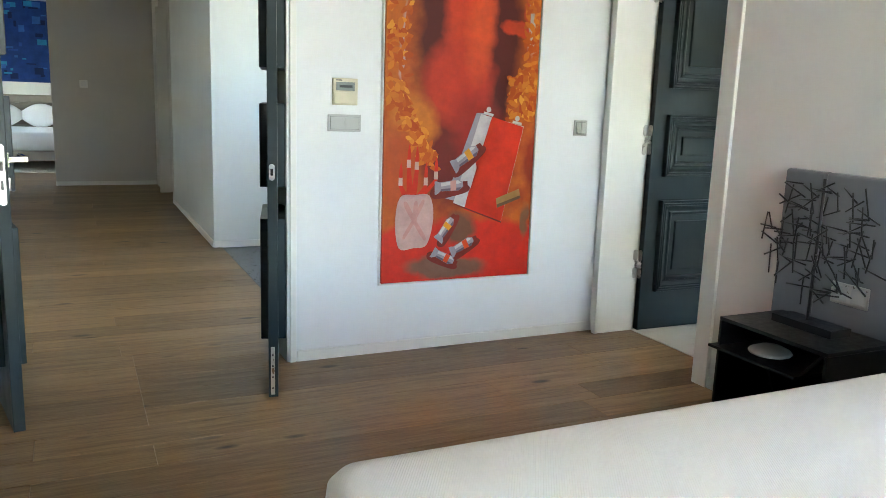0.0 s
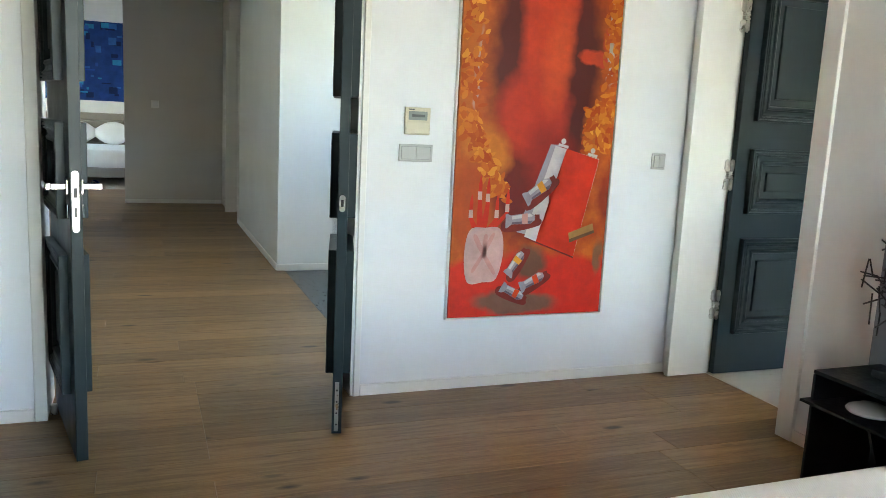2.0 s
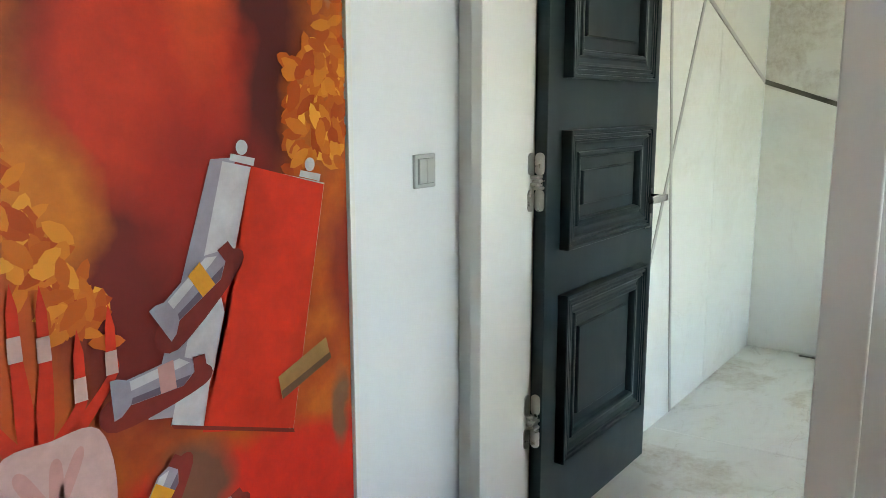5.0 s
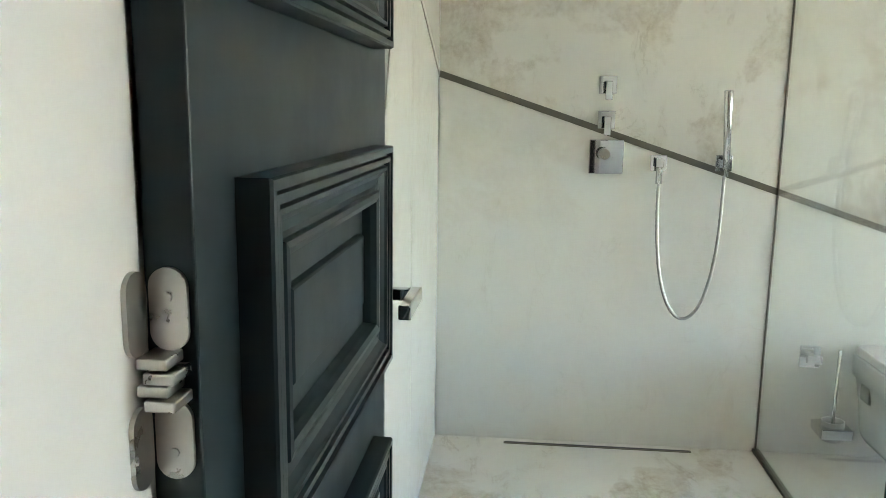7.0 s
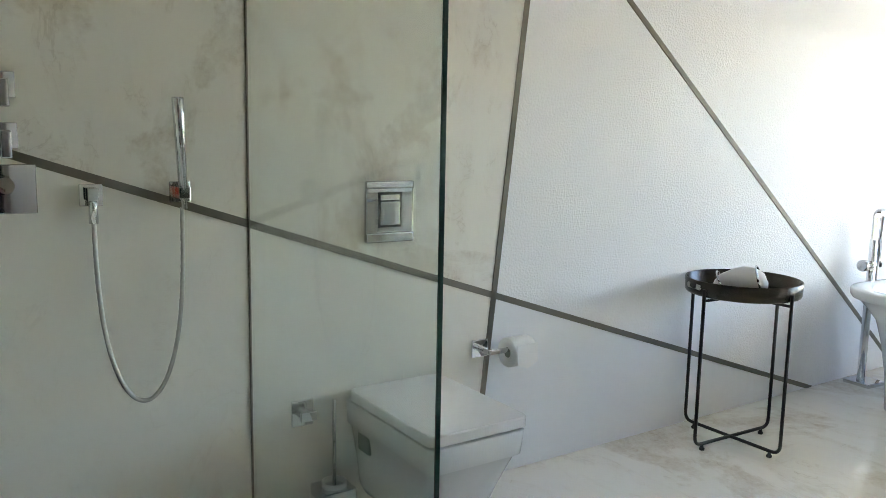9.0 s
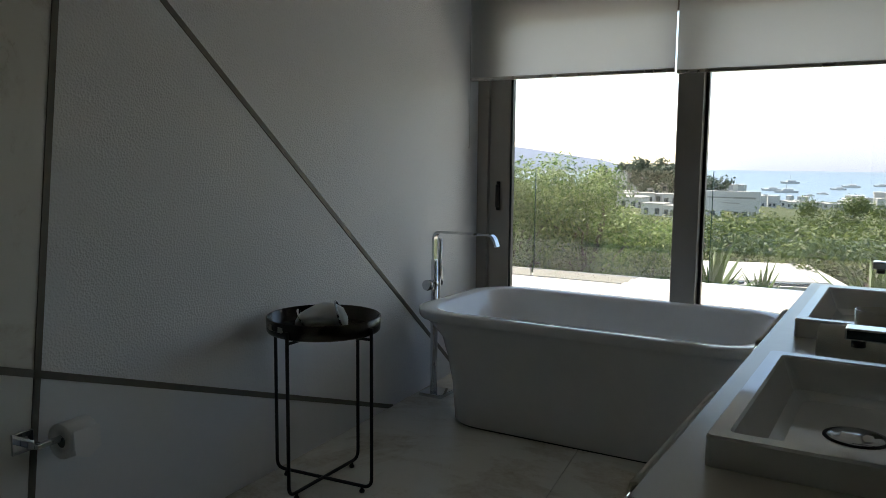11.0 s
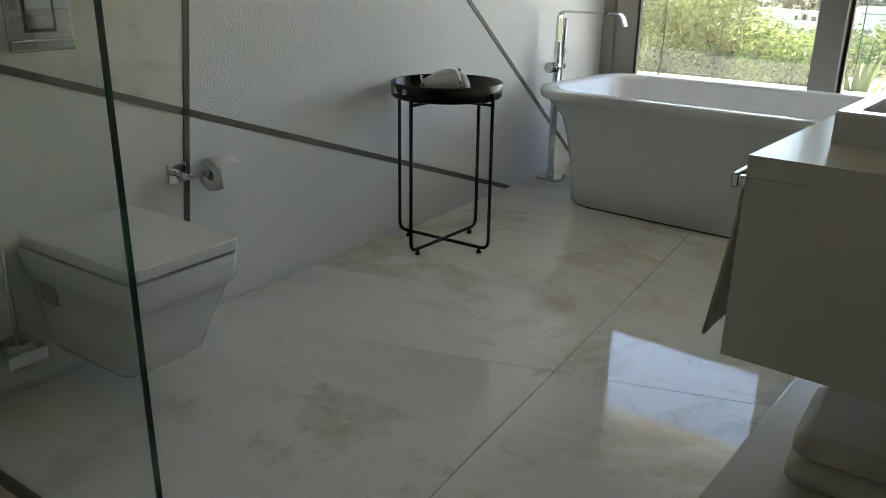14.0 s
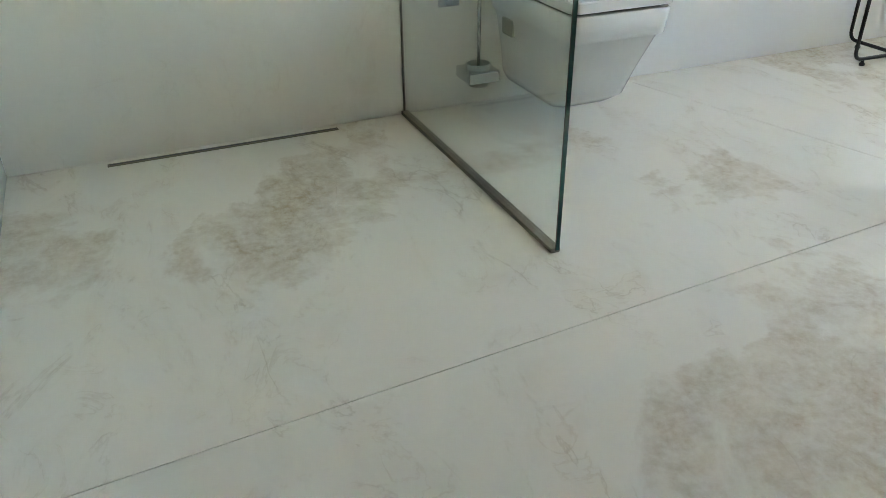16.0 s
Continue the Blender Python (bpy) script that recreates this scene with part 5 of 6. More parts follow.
for (ax, ay), (bx_, by_) in (((0.009, 0.240), (-0.012, -0.243)), ((0.243, 0.014), (-0.241, 0.015))):
    part("leg_frame", tube(bmesh.new(), bend([(ax, ay, 0.70), (ax, ay, 0.028), (bx_, by_, 0.028), (bx_, by_, 0.70)], 0.04, 6), 0.0075, 10), M_BLACK, tt)
    part("top_bar", tube(bmesh.new(), [(ax, ay, 0.652), (bx_, by_, 0.652)], 0.006, 8), M_BLACK, tt)
    for x, y in ((ax * 0.80, ay * 0.80), (bx_ * 0.80, by_ * 0.80)):
        part("foot", lathe(bmesh.new(), [(0.0, 0.0), (0.011, 0.0), (0.012, 0.008), (0.007, 0.014), (0.006, 0.024)], 12, (x, y, 0)), M_BLACK, tt)
rt = thing("rolled_cloth", "rolled white face cloth held by clear bands on the tray", "towel", m=pose(5.235, 0.37, 0.671, 0, 0, 30))
rings = []
for k in range(13):
    t = k / 12
    s = (0.35 + 0.65 * math.sin(math.pi * min(max(t, 0.0), 1.0)) ** 0.5) * (1 - 0.35 * t)
    rings.append([((t - 0.5) * 0.22, 0.062 * s * math.cos(a), 0.062 * s + 0.062 * s * math.sin(a) * (1 + 0.05 * math.sin(5 * a + k))) for a in [2 * math.pi * j / 22 for j in range(22)]])
part("cloth", loft(bmesh.new(), rings), M_SHEET, rt)
for x, r in ((-0.075, 0.052), (0.082, 0.034)):
    part("clear_band", tube(bmesh.new(), [(x + 0.018 * math.sin(a), 1.05 * r * math.cos(a) * 1.2, max(0.004, r * 1.02 + r * 1.1 * math.sin(a))) for a in [2 * math.pi * k / 24 for k in range(25)]], 0.0045, 8), M_CHROME, rt)

# ---- bathroom: vanity ----
V = pose(3.545, 2.095, 0, 0, 0, BW)
van = thing("vanity", "long wall-hung stone vanity body", "vanity", m=V)
VL, VD, Z0, Z1 = 2.17, 0.60, 0.645, 0.945
SINKS = ((-0.765, -0.160), (-1.80, -1.16))
part("front_panel", boxm(-0.03, 0, -VL + 0.0305, -0.0305, Z0, Z1 - 0.03, bevel=0.0005), M_STONE, van)
part("end_panel", boxm(-VD, 0, -0.03, 0, Z0, Z1 - 0.03, bevel=0.0005), M_STONE, van)
part("end_panel", boxm(-VD, 0, -VL, -VL + 0.03, Z0, Z1 - 0.03, bevel=0.0005), M_STONE, van)
part("bottom_panel", boxm(-VD, -0.0305, -VL + 0.0305, -0.0305, Z0, Z0 + 0.02), M_STONE, van)
top = thing("worktop", "continuous pale stone worktop with two basins let in", "worktop", m=V)
bm = bmesh.new()
ys = [-VL, SINKS[1][0] + 0.03, SINKS[1][1] - 0.03, SINKS[0][0] + 0.03, SINKS[0][1] - 0.03, 0.0]
grid = {}
xs = [-VD, -0.51, -0.085, 0.0]
def gv(i, j, z):
    if (i, j, z) not in grid:
        grid[i, j, z] = bm.verts.new((xs[i], ys[j], z))
    return grid[i, j, z]
zt, zb = Z1, Z1 - 0.0298
holes = {(1, 1), (1, 3)}
for i in range(3):
    for j in range(5):
        if (i, j) in holes:
            continue
        for z in (zt, zb):
            bm.faces.new((gv(i, j, z), gv(i + 1, j, z), gv(i + 1, j + 1, z), gv(i, j + 1, z)))
for e in [e for e in bm.edges if len(e.link_faces) == 1 and abs(e.verts[0].co.z - zt) < 1e-4 and abs(e.verts[1].co.z - zt) < 1e-4]:
    a, b = e.verts
    ka = next(k for k, v in grid.items() if v is a or v == a)
    kb = next(k for k, v in grid.items() if v == b)
    bm.faces.new((a, b, grid[kb[0], kb[1], zb], grid[ka[0], ka[1], zb]))
bmesh.ops.recalc_face_normals(bm, faces=bm.faces)
part("slab", bm, M_STONE, top)
for y0, y1 in SINKS:
    sk = thing("basin", "white rectangular ceramic basin standing proud of the worktop", "basin", "vanity basins", V)
    rings = [rounded(-0.535, -0.060, y0, y1, 0.012, Z1 + 0.0005, 4), rounded(-0.535, -0.060, y0, y1, 0.012, Z1 + 0.043, 4), rounded(-0.532, -0.063, y0 + 0.003, y1 - 0.003, 0.010, Z1 + 0.047, 4), rounded(-0.505, -0.088, y0 + 0.03, y1 - 0.03, 0.012, Z1 + 0.047, 4), rounded(-0.502, -0.092, y0 + 0.034, y1 - 0.034, 0.012, Z1 + 0.043, 4), rounded(-0.490, -0.117, y0 + 0.05, y1 - 0.05, 0.02, Z1 - 0.015, 4), rounded(-0.47, -0.137, y0 + 0.075, y1 - 0.075, 0.03, Z1 - 0.027, 4), rounded(-0.36, -0.28, y0 + 0.28, y1 - 0.28, 0.02, Z1 - 0.0285, 4), rounded(-0.3205, -0.3195, (y0 + y1) / 2 - 0.0005, (y0 + y1) / 2 + 0.0005, 0.0004, Z1 - 0.0286, 4)]
    part("bowl", loft(bmesh.new(), rings, caps=False, smooth=False), M_CERAM, sk)
    ym = (y0 + y1) / 2
    yd = ym - 0.035
    # added dark disc, a painted shade gap that sets off the waste
    part("drain_gap_shade", lathe(bmesh.new(), [(0.0, 0.0015), (0.052, 0.0015), (0.054, -0.004)], 32, (-0.24, yd, Z1 - 0.027)), M_DARK, sk)
    part("waste", lathe(bmesh.new(), [(0.0, 0.006), (0.024, 0.008), (0.028, 0.003), (0.040, 0.005), (0.046, 0.002), (0.048, -0.003)], 32, (-0.24, yd, Z1 - 0.027)), M_CHROME, sk, "chrome basin waste")
    tap = thing("basin_tap", "square chrome basin tap with a flat spout", "tap", "basin taps", V)
    part("body", boxm(-0.540, -0.506, ym - 0.017, ym + 0.017, Z1 + 0.047, Z1 + 0.170, bevel=0.003), M_CHROME, tap)
    part("spout", boxm(-0.506, -0.215, ym - 0.022, ym + 0.022, Z1 + 0.150, Z1 + 0.170, bevel=0.003), M_CHROME, tap)
    part("aerator", tube(bmesh.new(), [(-0.235, ym, Z1 + 0.150), (-0.235, ym, Z1 + 0.137)], 0.011, 14), M_DARK, tap)
    part("lever", boxm(-0.52, -0.43, ym - 0.012, ym + 0.012, Z1 + 0.176, Z1 + 0.185, bevel=0.002), M_CHROME, tap)
cup = thing("tumbler", "pale stoneware tumbler on the worktop", "cup", m=V @ pose(-0.245, -1.075, Z1))
part("cup", lathe(bmesh.new(), [(0.0, 0.0), (0.040, 0.0), (0.044, 0.005), (0.048, 0.10), (0.044, 0.101), (0.040, 0.008), (0.0, 0.007)], 32), M_STONE, cup)
ro = thing("hand_towel_roll", "rolled cream hand towel on the worktop", "towel", m=V @ pose(-0.235, -0.93, Z1))
bm = loft(bmesh.new(), [[(x, 0.044 * s * math.cos(a), 0.043 * s + 0.043 * s * math.sin(a)) for a in [2 * math.pi * j / 24 for j in range(24)]] for x, s in ((-0.10, 0.80), (-0.096, 0.95), (-0.05, 1.0), (0.05, 0.99), (0.096, 0.96), (0.10, 0.82))])
part("roll", bm, M_TOWEL, ro)
for y0, y1 in ((-0.66, -0.012), (-1.70, -1.08)):
    rl = thing("towel_rail", "slim chrome towel rail on the vanity front", "towel rail", "vanity towel rails", V)
    part("bar", boxm(0.014, 0.024, y0, y1, 0.893, 0.915, bevel=0.003), M_CHROME, rl)
    for y in (y0, y1 - 0.012):
        part("post", boxm(0.0, 0.014, y, y + 0.012, 0.896, 0.912, bevel=0.002), M_CHROME, rl)
    tw = thing("hanging_towel", "cream towel folded over the vanity rail", "towel", "hanging towels", V)
    rows = []
    for j in range(13):
        y = y0 + 0.035 + (y1 - y0 - 0.12) * j / 12
        wv = 0.006 * math.sin(j * 1.7)
        low = 0.635 + 0.012 * math.sin(j * 0.9)
        flare = 0.012 + 0.006 * math.sin(j * 1.3)
        ring = [(0.006, y, low + 0.09), (0.007, y, 0.80), (0.007, y, 0.912), (0.010, y, 0.9225), (0.019, y, 0.926), (0.028, y, 0.9225), (0.031, y, 0.912), (0.034 + wv, y, 0.80), (0.039 + wv + flare * 0.5, y, 0.72), (0.046 + wv + flare, y, low)]
        back = [(x - 0.005 if i > 6 else x - 0.0035 * (1 if i > 3 else -1), yy, z - (0.004 if 2 < i < 7 else 0.0)) for i, (x, yy, z) in enumerate(ring)]
        rows.append(ring + back[::-1])
    part("cloth", loft(bmesh.new(), rows), M_TOWEL, tw)
sh = thing("lower_shelf", "thick stone shelf under the vanity", "shelf", m=V)
part("slab", boxm(-VD, 0.0, -VL, 0.0, 0.295, 0.395, bevel=0.002), M_STONE, sh)
part("wall_cleat", boxm(-VD, -VD + 0.03, -VL, -0.02, 0.26, 0.295), M_STONE, sh)
for x, y, h, w, d in ((-0.26, -0.24, 0.10, 0.36, 0.24), (-0.25, -0.52, 0.11, 0.37, 0.24), (-0.26, -1.1, 0.10, 0.36, 0.24)):
    ft = thing("folded_towel", "folded cream bath towel on the stone shelf", "towel", "folded towels", V @ pose(x, y, 0.395, 0, 0, 4))
    n = 3 if h > 0.1 else 2
    for k in range(n):
        z0, z1 = k * h / n, (k + 1) * h / n - 0.002
        e = 0.004 * (k % 2)
        part("fold", loft(bmesh.new(), [rounded(-w / 2 + 0.02, w / 2 - 0.02, -d / 2 + 0.02, d / 2 - 0.02, 0.02, z0 + 0.0005), rounded(-w / 2 + e, w / 2 - e, -d / 2 + e, d / 2 - e, 0.03, z0 + (z1 - z0) * 0.3), rounded(-w / 2 + e, w / 2 - e, -d / 2 + e, d / 2 - e, 0.03, z0 + (z1 - z0) * 0.7), rounded(-w / 2 + 0.025, w / 2 - 0.025, -d / 2 + 0.025, d / 2 - 0.025, 0.02, z1)]), M_TOWEL, ft)

# ---- outside ----


def ground_mat():
    m = Mat("dry_hillside", 0.95, spec=0.2)
    m.colour(m.ramp(m.noise(0.35, 8, 0.7), [(0.3, (0.04, 0.055, 0.02)), (0.55, (0.075, 0.085, 0.035)), (0.8, (0.16, 0.14, 0.085))]))
    return m.m


def hill(x, y):
    d = math.hypot(x - 3.3, y - 3.0)
    z = -1.2 - 0.085 * max(d - 9, 0) if d < 110 else -9.8 - 0.036 * (d - 110)
    z += 9.5 * math.exp(-(((x - 62) / 34) ** 2 + ((y + 270) / 60) ** 2))
    return max(z, -41.5)


bm = bmesh.new()
ds = [7.2, 8.5, 10, 12, 15, 20, 27, 36, 50, 70, 95, 130, 180, 240, 310, 390, 480, 600, 740, 900]
rings = []
for d in ds:
    rings.append([bm.verts.new((3.3 + d * math.sin(radians(a)), 3.0 - d * math.cos(radians(a)), hill(3.3 + d * math.sin(radians(a)), 3.0 - d * math.cos(radians(a))))) for a in range(-70, 71, 4)])
for a, b in zip(rings, rings[1:]):
    for k in range(len(a) - 1):
        bm.faces.new((a[k], b[k], b[k + 1], a[k + 1])).smooth = True
struct("ground", bm, ground_mat(), "dry green hillside falling to the sea", "ground")


def sea_mat():
    m = Mat("calm_sea", 0.35, spec=0.35)
    m.colour(m.mix(m.noise(0.01, 4), (0.13, 0.18, 0.22), (0.16, 0.21, 0.25)))
    m.bump(m.noise(0.2, 5), 0.1, 0.5)
    return m.m


struct("water", boxm(-4600, 4600, -4700, -500, -42, -40), sea_mat(), "calm pale blue sea bay", "sea")


# distance haze is put into the flat surface colour
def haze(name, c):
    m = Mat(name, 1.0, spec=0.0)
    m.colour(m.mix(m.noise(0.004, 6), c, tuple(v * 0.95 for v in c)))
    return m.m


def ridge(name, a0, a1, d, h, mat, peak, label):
    """A far ridge in a haze-tinted colour: angles from -y towards +x."""
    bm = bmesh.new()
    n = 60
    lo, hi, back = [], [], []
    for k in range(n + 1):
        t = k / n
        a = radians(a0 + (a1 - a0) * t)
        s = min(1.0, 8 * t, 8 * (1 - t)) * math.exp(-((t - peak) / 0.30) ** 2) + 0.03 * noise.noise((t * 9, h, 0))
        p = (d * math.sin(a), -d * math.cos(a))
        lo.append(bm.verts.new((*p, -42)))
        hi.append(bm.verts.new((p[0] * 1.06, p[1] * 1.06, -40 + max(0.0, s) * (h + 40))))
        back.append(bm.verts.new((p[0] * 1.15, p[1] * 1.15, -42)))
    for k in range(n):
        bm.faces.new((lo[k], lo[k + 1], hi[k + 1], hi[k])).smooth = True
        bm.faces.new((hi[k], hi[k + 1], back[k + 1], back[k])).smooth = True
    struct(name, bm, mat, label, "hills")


ridge("backdrop_near_ridge", 10.5, 46, 3000, 62, haze("blue_haze_tint", (0.185, 0.215, 0.27)), 0.40, "headland across the bay, its colour tinted blue for haze")
ridge("backdrop_far_ridge", -34, 12, 4200, 155, haze("pale_haze_tint", (0.315, 0.335, 0.375)), 0.70, "mountain island on the horizon, its colour paled for haze")

# terrace, deck and balustrade
M_PAVE = plain("pale_terrace_stone", (0.46, 0.44, 0.40), 0.8)


def deck_mat():
    m = Mat("bleached_deck_board", 0.8, spec=0.2)
    i = m.node("ShaderNodeObjectInfo")
    c = m.ramp(m.noise(3.0, 6, vector=m.place((1, 12, 1))), [(0.3, (0.40, 0.37, 0.32)), (0.7, (0.54, 0.51, 0.46))])
    m.colour(m.mix(1.0, c, m.ramp(i.outputs["Random"], [(0, 0.85), (1, 1.1)]), "MULTIPLY"))
    return m.m


M_DECK = deck_mat()
struct("terrace", boxm(-8, 14, -6.2, -1.97, -0.9, -0.02), M_PAVE, "pale stone terrace outside the bathroom", "terrace")
deck = thing("deck", "bleached timber deck on the terrace", "deck", m=pose(5.45, -3.0, 0, 0, 0, BW))
for k in range(19):
    part("board", boxm(-7.0, 0.0 + 0.02 * math.sin(k * 3.1), -0.145 * k - 0.14, -0.145 * k, 0.06, 0.085, bevel=0.003), M_DECK, deck)
part("joist", boxm(-6.9, -0.05, -2.74, 0.0, -0.02, 0.06), M_DECK, deck)
for k in range(7):
    gp_ = thing("balustrade_panel", "frameless glass balustrade panel at the terrace edge", "balustrade", "terrace balustrade", pose(8.6 - k * 2.06, -6.12 + k * 0.155, 0, 0, 0, BW))
    p_ = part("pane", boxm(-2.03, 0.0, -0.008, 0.008, 0.0, 1.28), M_GLASS, gp_)
    p_.visible_shadow = False
    part("edge", boxm(0.001, 0.008, -0.008, 0.008, 0.0, 1.28), M_EDGE, gp_)
    part("shoe", boxm(-2.03, 0.0, -0.03, 0.03, -0.02, 0.07, bevel=0.004), M_STEEL, gp_)

# plants
def leaf_mat(name, a, b, c):
    m = Mat(name, 0.5, spec=0.35)
    g = m.node("ShaderNodeNewGeometry")
    m.colour(m.ramp(g.outputs["Random Per Island"], [(0.0, a), (0.5, b), (1.0, c)]))
    tr, mx_ = m.node("ShaderNodeBsdfTranslucent"), m.node("ShaderNodeMixShader")
    mx_.inputs[0].default_value = 0.42
    m.link(m.b.inputs["Base Color"].links[0].from_socket, tr.inputs["Color"])
    m.link(m.b.outputs[0], mx_.inputs[1])
    m.link(tr.outputs[0], mx_.inputs[2])
    m.link(mx_.outputs[0], m.t.nodes["Material Output"].inputs["Surface"])
    return m.m


L_BRIGHT = leaf_mat("bright_green_leaf", (0.05, 0.095, 0.02), (0.125, 0.20, 0.045), (0.31, 0.385, 0.13))
L_PINE = leaf_mat("pine_needle", (0.035, 0.058, 0.018), (0.09, 0.125, 0.036), (0.20, 0.235, 0.068))
L_DARK = leaf_mat("dark_cypress", (0.05, 0.07, 0.045), (0.07, 0.09, 0.055), (0.09, 0.115, 0.07))
M_BARK = plain("bark", (0.10, 0.07, 0.05), 0.9)


def crown(bm, blobs, count, size, rng):
    """Many small leaves scattered over and in a set of lumps (centre, radii)."""
    for _ in range(count):
        c, r = rng.choice(blobs)
        d = Vector((rng.gauss(0, 1), rng.gauss(0, 1), rng.gauss(0, 1))).normalized()
        k = rng.uniform(0.35, 1.0) if rng.random() < 0.8 else rng.uniform(1.0, 1.22)
        p = Vector(c) + Vector((d.x * r[0], d.y * r[1], d.z * r[2])) * k
        n = (d + Vector((rng.uniform(-0.8, 0.8), rng.uniform(-0.8, 0.8), rng.uniform(-0.3, 0.9)))).normalized()
        t = n.orthogonal().normalized()
        t = Matrix.Rotation(rng.random() * 6.28, 3, n) @ t
        s = n.cross(t)
        l, w = size * rng.uniform(0.7, 1.3), size * rng.uniform(0.32, 0.48)
        vs = [bm.verts.new(p + q) for q in (-t * l, s * w, t * l, -s * w)]
        bm.faces.new(vs)


def plant(name, label, category, x, y, z, blobs, count, size, mat, trunk, seed, group=""):
    ob = thing(name, label, category, group, pose(x, y, z))
    rng = random.Random(seed)
    bm = bmesh.new()
    top = Vector(blobs[0][0])
    tube(bm, [(0, 0, -0.3), (0.05, 0.02, top.z * 0.4), tuple(top)], [trunk, trunk * 0.75, trunk * 0.3], 8)
    for c, r in blobs[1:]:
        tube(bm, [(0.04, 0.01, top.z * 0.35), tuple((Vector(c) + top * 0.3) * 0.7), tuple(c)], [trunk * 0.5, trunk * 0.35, trunk * 0.12], 6)
    part("trunk", bm, M_BARK, ob)
    bm = bmesh.new()
    crown(bm, blobs, count, size, rng)
    tagged(part("crown", bm, mat, ob), kind="stuff")
    return ob


rng = random.Random(21)


def lumps(n, spread, height, rad):
    out = []
    for k in range(n):
        a, q = rng.random() * 6.28, rng.random() ** 0.5
        r = rad * rng.uniform(0.6, 1.1)
        out.append(((spread * q * math.cos(a), spread * q * math.sin(a), height * rng.uniform(0.25, 1.0) - r * 0.5), (r, r, r * 0.85)))
    return out


for k, (x, y, h, sp) in enumerate(((7.55, -8.1, 2.55, 0.95), (6.55, -8.3, 2.50, 0.85), (5.85, -8.5, 1.55, 0.6), (8.9, -8.3, 2.6, 0.9), (10.6, -8.4, 2.5, 1.0))):
    plant("bush", "dense bright green bush behind the glass balustrade", "bush", x, y, -1.2, lumps(22, sp, h, 0.48), 24000, 0.035, L_BRIGHT, 0.06, 30 + k, "terrace bushes")


def sight(px, d):
    """A spot outside: an angle to the right of the bathroom view's middle, and a distance."""
    a = radians(24.6 - px)
    return 3.3 + d * math.sin(a), 3.04 - d * math.cos(a)


for k, (ang, d, h, sp, n) in enumerate(((24.4, 46, 5.0, 1.7, 3200), (28.5, 50, 4.0, 2.0, 2600), (21.5, 38, 2.7, 1.6, 1800), (18.5, 34, 2.2, 1.7, 1800), (16.2, 30, 2.4, 1.6, 1800), (31.5, 40, 4.4, 2.0, 2000), (26.2, 33, 2.6, 1.5, 1500), (34.5, 44, 4.8, 2.2, 2000), (22.8, 27, 2.0, 1.4, 1300), (29.8, 27, 2.2, 1.5, 1300), (19.8, 55, 2.4, 2.4, 1500), (37.5, 38, 4.0, 2.0, 1500))):
    x, y = sight(ang, d)
    plant("pine_tree", "rounded green pine on the slope below the terrace", "tree", x, y, hill(x, y), lumps(14, sp, h, sp * 0.48), n * 3, 0.085, L_PINE, 0.12, 60 + k, "slope pines")
wood = random.Random(77)
for k in range(64):
    ang, d = 7.5 + 31.5 * ((k * 0.618034) % 1.0), 18.0 + 92.0 * ((k + 0.5) / 64) ** 1.25
    x, y = sight(ang, d)
    h = (1.34 - d * math.tan(radians(wood.uniform(3.7, 4.9)))) - hill(x, y)
    sp = wood.uniform(1.2, 1.9) * (1 + d / 90)
    plant("pine_tree", "rounded green pine on the slope below the terrace", "tree", x, y, hill(x, y), [((cx_ * sp, cy_ * sp, max(0.5, h * hz)), (sp * 0.5, sp * 0.5, h * 0.32)) for cx_, cy_, hz in [(wood.uniform(-0.8, 0.8), wood.uniform(-0.8, 0.8), wood.uniform(0.3, 0.85)) for _ in range(11)]], 3600, 0.055 + d * 0.0011, L_PINE, 0.12, 200 + k, "slope pines")
for k, (ang, d, h) in enumerate(((12.6, 240, 11), (13.2, 236, 9), (14.0, 245, 12), (14.6, 238, 10), (17.0, 230, 10.5), (17.6, 236, 9), (11.4, 250, 8), (9.8, 246, 7.5))):
    x, y = sight(ang, d)
    plant("far_tree", "dark far tree on the wooded headland", "tree", x, y, hill(x, y), lumps(7, 3.0, h, 2.6), 500, 0.9, L_DARK, 0.3, 90 + k, "headland trees")
for px, d, s in ((17.2, 11.6, 1.25), (20.4, 12.4, 0.85), (27.4, 10.8, 1.25)):
    x, y = sight(px, d)
    ag = thing("agave", "spiky pale green agave beyond the deck", "agave", "agaves", pose(x, y, hill(x, y)))
    part("base", tube(bmesh.new(), [(0, 0, -0.3), (0, 0, 0.75)], [0.2, 0.1], 10), M_BARK, ag)
    for j in range(34):
        a, e = j * 2.4, radians(18 + 68 * ((j * 7) % 34) / 34)
        l = s * (0.75 + 0.25 * math.sin(j))
        d_ = Vector((math.cos(a) * math.cos(e), math.sin(a) * math.cos(e), math.sin(e)))
        sd = Vector((-math.sin(a), math.cos(a), 0)) * 0.035 * s
        up = Vector((0, 0, 0.02))
        bm = bmesh.new()
        o = Vector((0, 0, 0.72))
        r0 = [bm.verts.new(o + q) for q in (-sd, up, sd)]
        r1 = [bm.verts.new(o + d_ * l * 0.5 + q) for q in (-sd, up, sd)]
        tip = bm.verts.new(o + d_ * l + Vector((0, 0, -0.06 * l)))
        for i in range(3):
            bm.faces.new((r0[i], r0[(i + 1) % 3], r1[(i + 1) % 3], r1[i]))
            bm.faces.new((r1[i], r1[(i + 1) % 3], tip))
        part("leaf", bm, L_BRIGHT, ag)

# buildings below
M_STUCCO = plain("white_stucco", (0.56, 0.545, 0.515), 0.85)
M_SLATE = plain("dark_window", (0.06, 0.07, 0.08), 0.2)


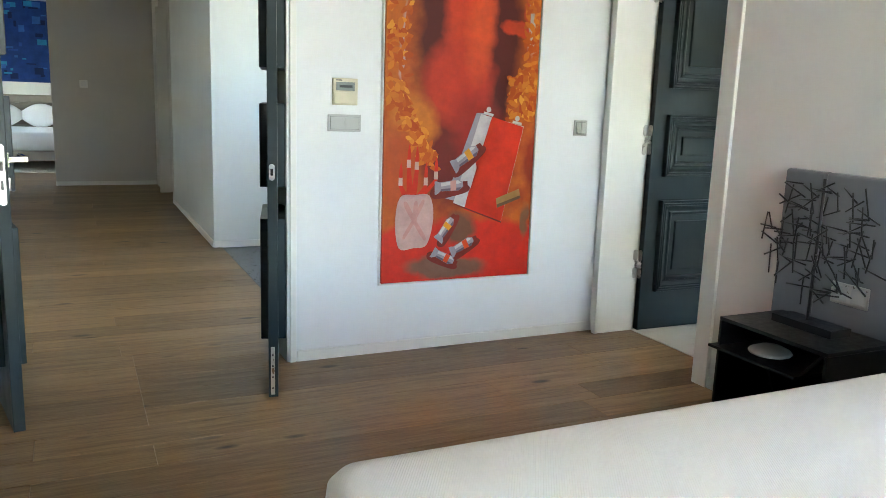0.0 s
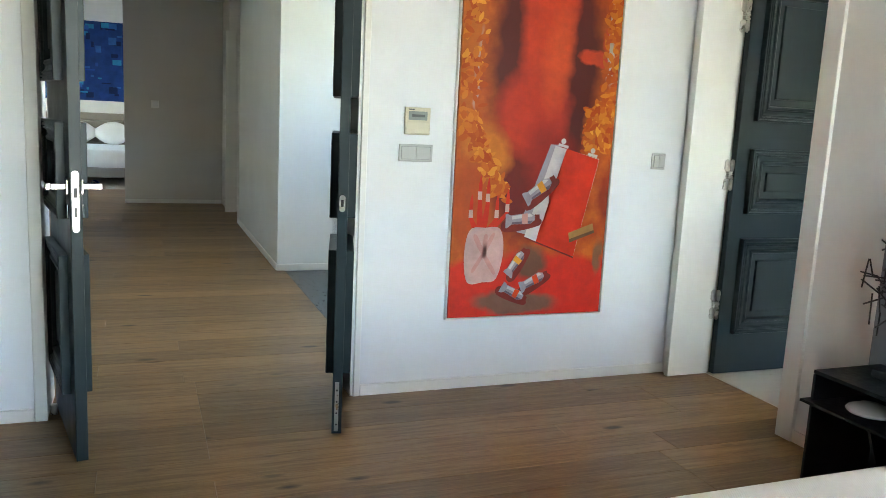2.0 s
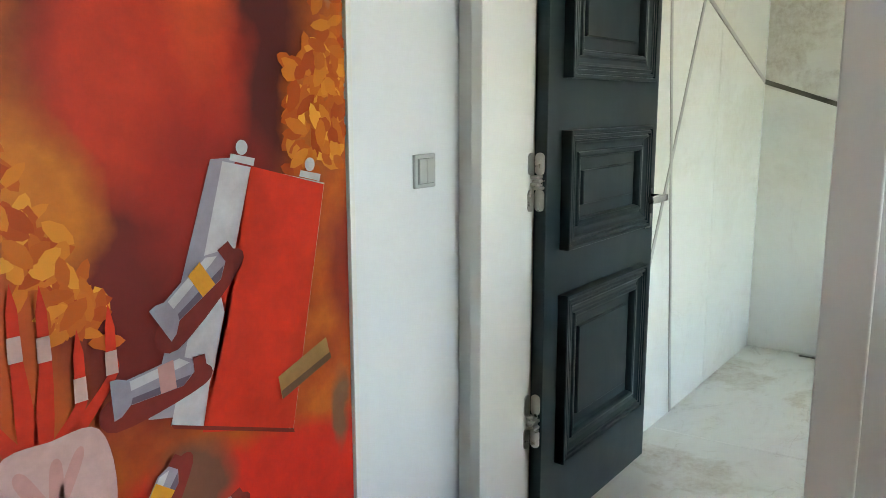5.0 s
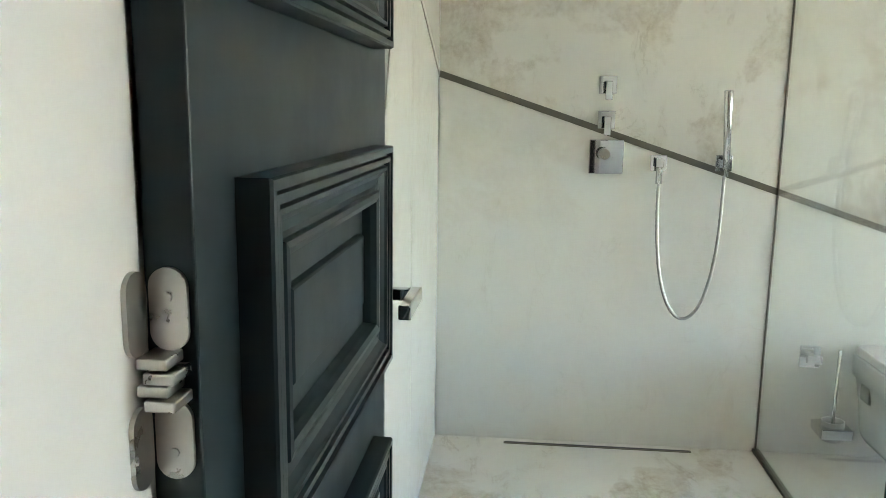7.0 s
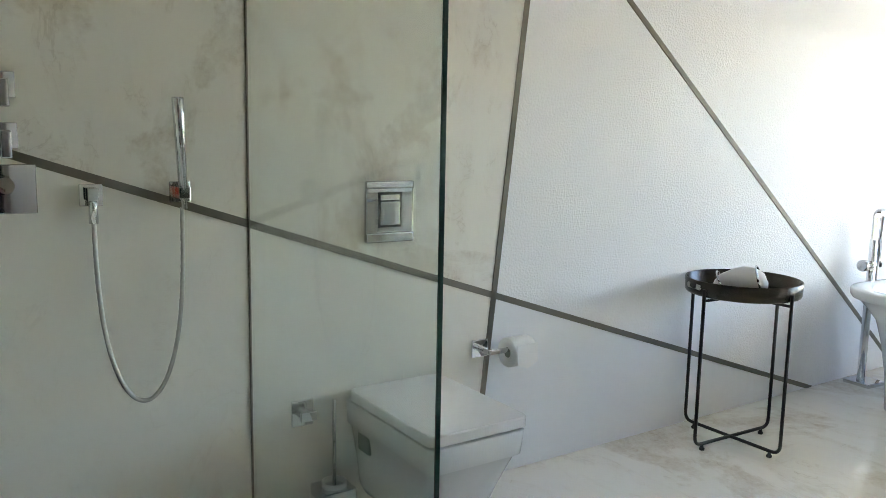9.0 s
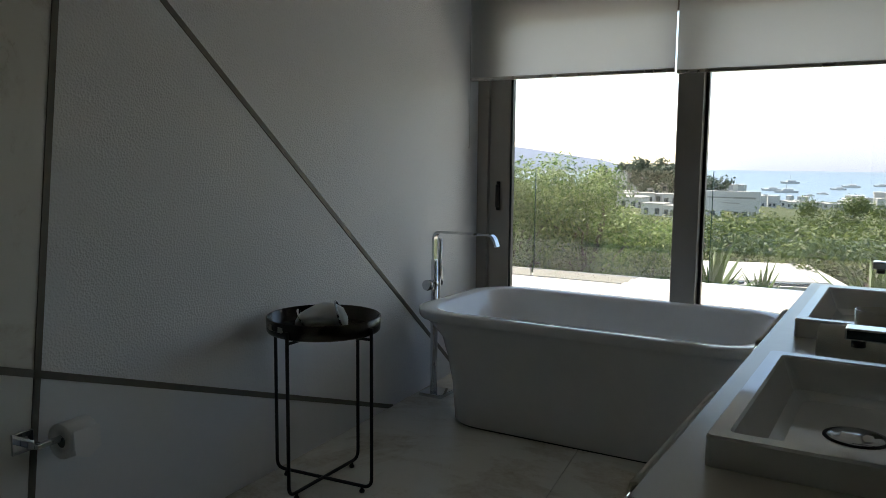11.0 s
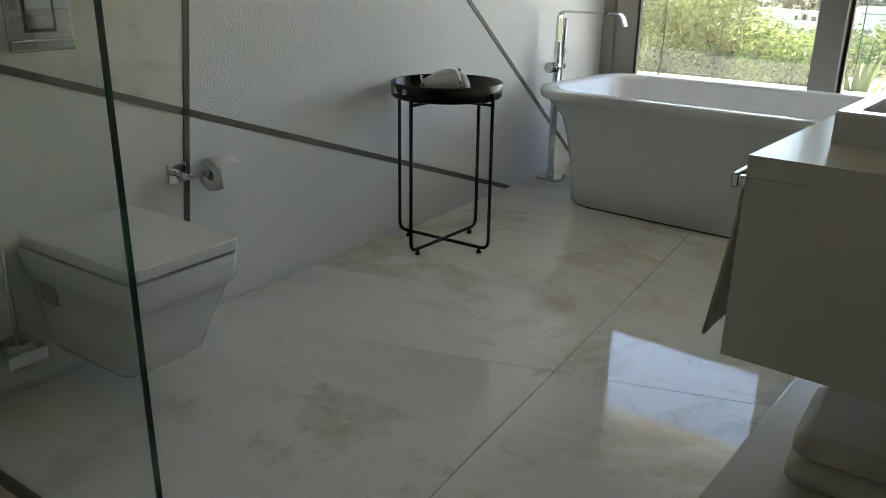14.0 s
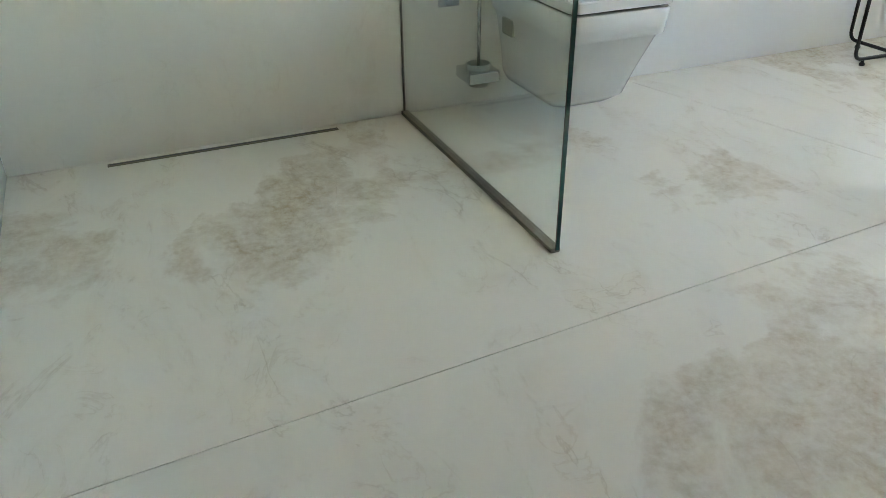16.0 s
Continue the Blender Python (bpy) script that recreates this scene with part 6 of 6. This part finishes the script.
def house(name, label, x, y, z, w, d, h, group="", turn=0.0):
    ob = thing(name, label, "house", group, pose(x, y, z, 0, 0, turn))
    part("wall", boxm(-w / 2, w / 2, -d / 2, d / 2, -4, h), M_STUCCO, ob)
    part("roof", box(boxm(-w / 2 - 0.15, w / 2 + 0.15, -d / 2 - 0.15, d / 2 + 0.15, h, h + 0.25), -w / 2 + 0.2, w / 2 - 0.2, -d / 2 + 0.2, d / 2 - 0.2, h + 0.25, h + 0.3), M_PAVE, ob)
    n = max(2, int(w / 3))
    for s in range(max(1, int(h / 3))):
        for k in range(n):
            wx = -w / 2 + (k + 0.5) * w / n
            part("window", boxm(wx - 0.55, wx + 0.55, d / 2 - 0.05, d / 2 + 0.06, s * 3 + 0.9, s * 3 + 2.3), M_SLATE, ob)
    return ob


x, y = sight(19.2, 17.0)
house("flat_roof_house", "low white flat-roofed house just below the terrace", x, y, -3.1, 3.0, 3.2, 2.0, turn=14)
rng = random.Random(5)
for k in range(150):
    if k < 50:
        ang, d = rng.uniform(8.0, 19.5), rng.uniform(190, 300)
    else:
        ang, d = rng.uniform(18.5, 37), rng.uniform(400, 660)
    x, y = sight(ang, d)
    house("town_house", "small white cubic house of the seaside town", x, y, hill(x, y), rng.uniform(3, 7.5), rng.uniform(4, 6), rng.choice((2.6, 3.0, 3.2, 5.6)), "town houses", rng.uniform(-20, 20))
x, y = sight(28.6, 690)
cs = thing("castle", "pale stone castle with square towers by the water", "castle", m=pose(x, y, -40))
M_CAST = plain("pale_castle_stone", (0.50, 0.48, 0.45), 0.9)
part("curtain_wall", boxm(-42, 42, -12, 12, -2, 14), M_CAST, cs)
for tx, th_ in ((-34, 15.5), (-12, 17), (14, 18), (33, 15)):
    part("tower", box(boxm(tx - 6, tx + 6, -7, 7, 14, th_), tx - 6.6, tx + 6.6, -7.6, 7.6, th_, th_ + 1.6), M_CAST, cs)
x, y = sight(18.4, 62)
sg = thing("sign_board", "large pale hotel sign board among the trees", "sign", m=pose(x, y, hill(x, y) + 2.2, 0, 0, -6))
M_SIGN = plain("pale_sign_face", (0.62, 0.58, 0.52), 0.7)
part("board", boxm(-2.0, 2.0, -0.1, 0.1, 1.25, 2.75, bevel=0.02), M_SIGN, sg)
for px in (-1.6, 1.6):
    part("post", boxm(px - 0.08, px + 0.08, -0.08, 0.08, -3.0, 1.25), M_FRAME, sg)
part("lettering_bar", boxm(-1.7, -0.15, 0.1, 0.115, 2.20, 2.33), M_FRAME, sg)
part("lettering_bar", boxm(0.0, 1.75, 0.1, 0.115, 2.22, 2.31), M_FRAME, sg)
part("lettering_bar", boxm(-0.6, 0.6, 0.1, 0.115, 1.84, 1.90), M_FRAME, sg)
for k, (ang, d, l) in enumerate(((20.9, 1250, 26), (21.8, 1180, 30), (22.0, 1700, 34), (24.9, 1350, 22), (25.6, 1500, 28), (27.3, 1600, 24), (24.0, 1150, 14), (20.5, 1050, 12), (23.2, 1080, 12), (29.9, 1500, 24))):
    x, y = sight(ang, d)
    bo = thing("boat", "small white boat on the bay", "boat", "boats on the bay", pose(x, y, -40, 0, 0, 20 * math.sin(k)))
    part("hull", loft(bmesh.new(), [[(-l / 2, -l * 0.1, 0), (-l / 2, l * 0.1, 0), (l * 0.3, l * 0.1, 0), (l / 2, 0, 0)], [(-l / 2, -l * 0.12, l * 0.1), (-l / 2, l * 0.12, l * 0.1), (l * 0.3, l * 0.12, l * 0.11), (l * 0.56, 0, l * 0.13)]], smooth=False), M_STUCCO, bo)
    part("cabin", boxm(-l * 0.3, l * 0.15, -l * 0.08, l * 0.08, l * 0.1, l * 0.2, bevel=l * 0.02), M_STUCCO, bo)
    part("mast", tube(bmesh.new(), [(0, 0, l * 0.1), (0, 0, l * 0.55)], l * 0.008, 6), M_FRAME, bo)

# ---- oak planks ----
rng = random.Random(2)
PW = 0.185
plank_mesh = {}


def plank_data(length):
    if length not in plank_mesh:
        bm = box(bmesh.new(), 0.0006, length - 0.0006, 0.0006, PW - 0.0006, -0.014, 0.0, bevel=0.0011, seg=1)
        me = bpy.data.meshes.new("plank")
        bm.to_mesh(me)
        bm.free()
        me.materials.append(M_OAK)
        plank_mesh[length] = me
    return plank_mesh[length]


hall_floor = bpy.data.objects["floor_hall"]
row = 0
y = BY0
while y < 16.0:
    hall = y + PW > 4.1
    lo, hi = (-1.3, 1.147) if hall and y + PW / 2 > 4.1 else (BX0, 2.98)
    x = lo
    first = True
    while x < hi - 0.01:
        l = rng.choice((0.7, 1.1, 1.5)) if first else rng.choice((1.5, 1.9, 2.2))
        first = False
        if x + l > hi - 0.25:
            l = round(hi - x, 3)
        ob = new("plank", plank_data(l))
        ob.parent = hall_floor if y + PW / 2 > 4.1 else floor
        ob.location = (x, y, 0.0)
        x += l
    y += PW
    row += 1
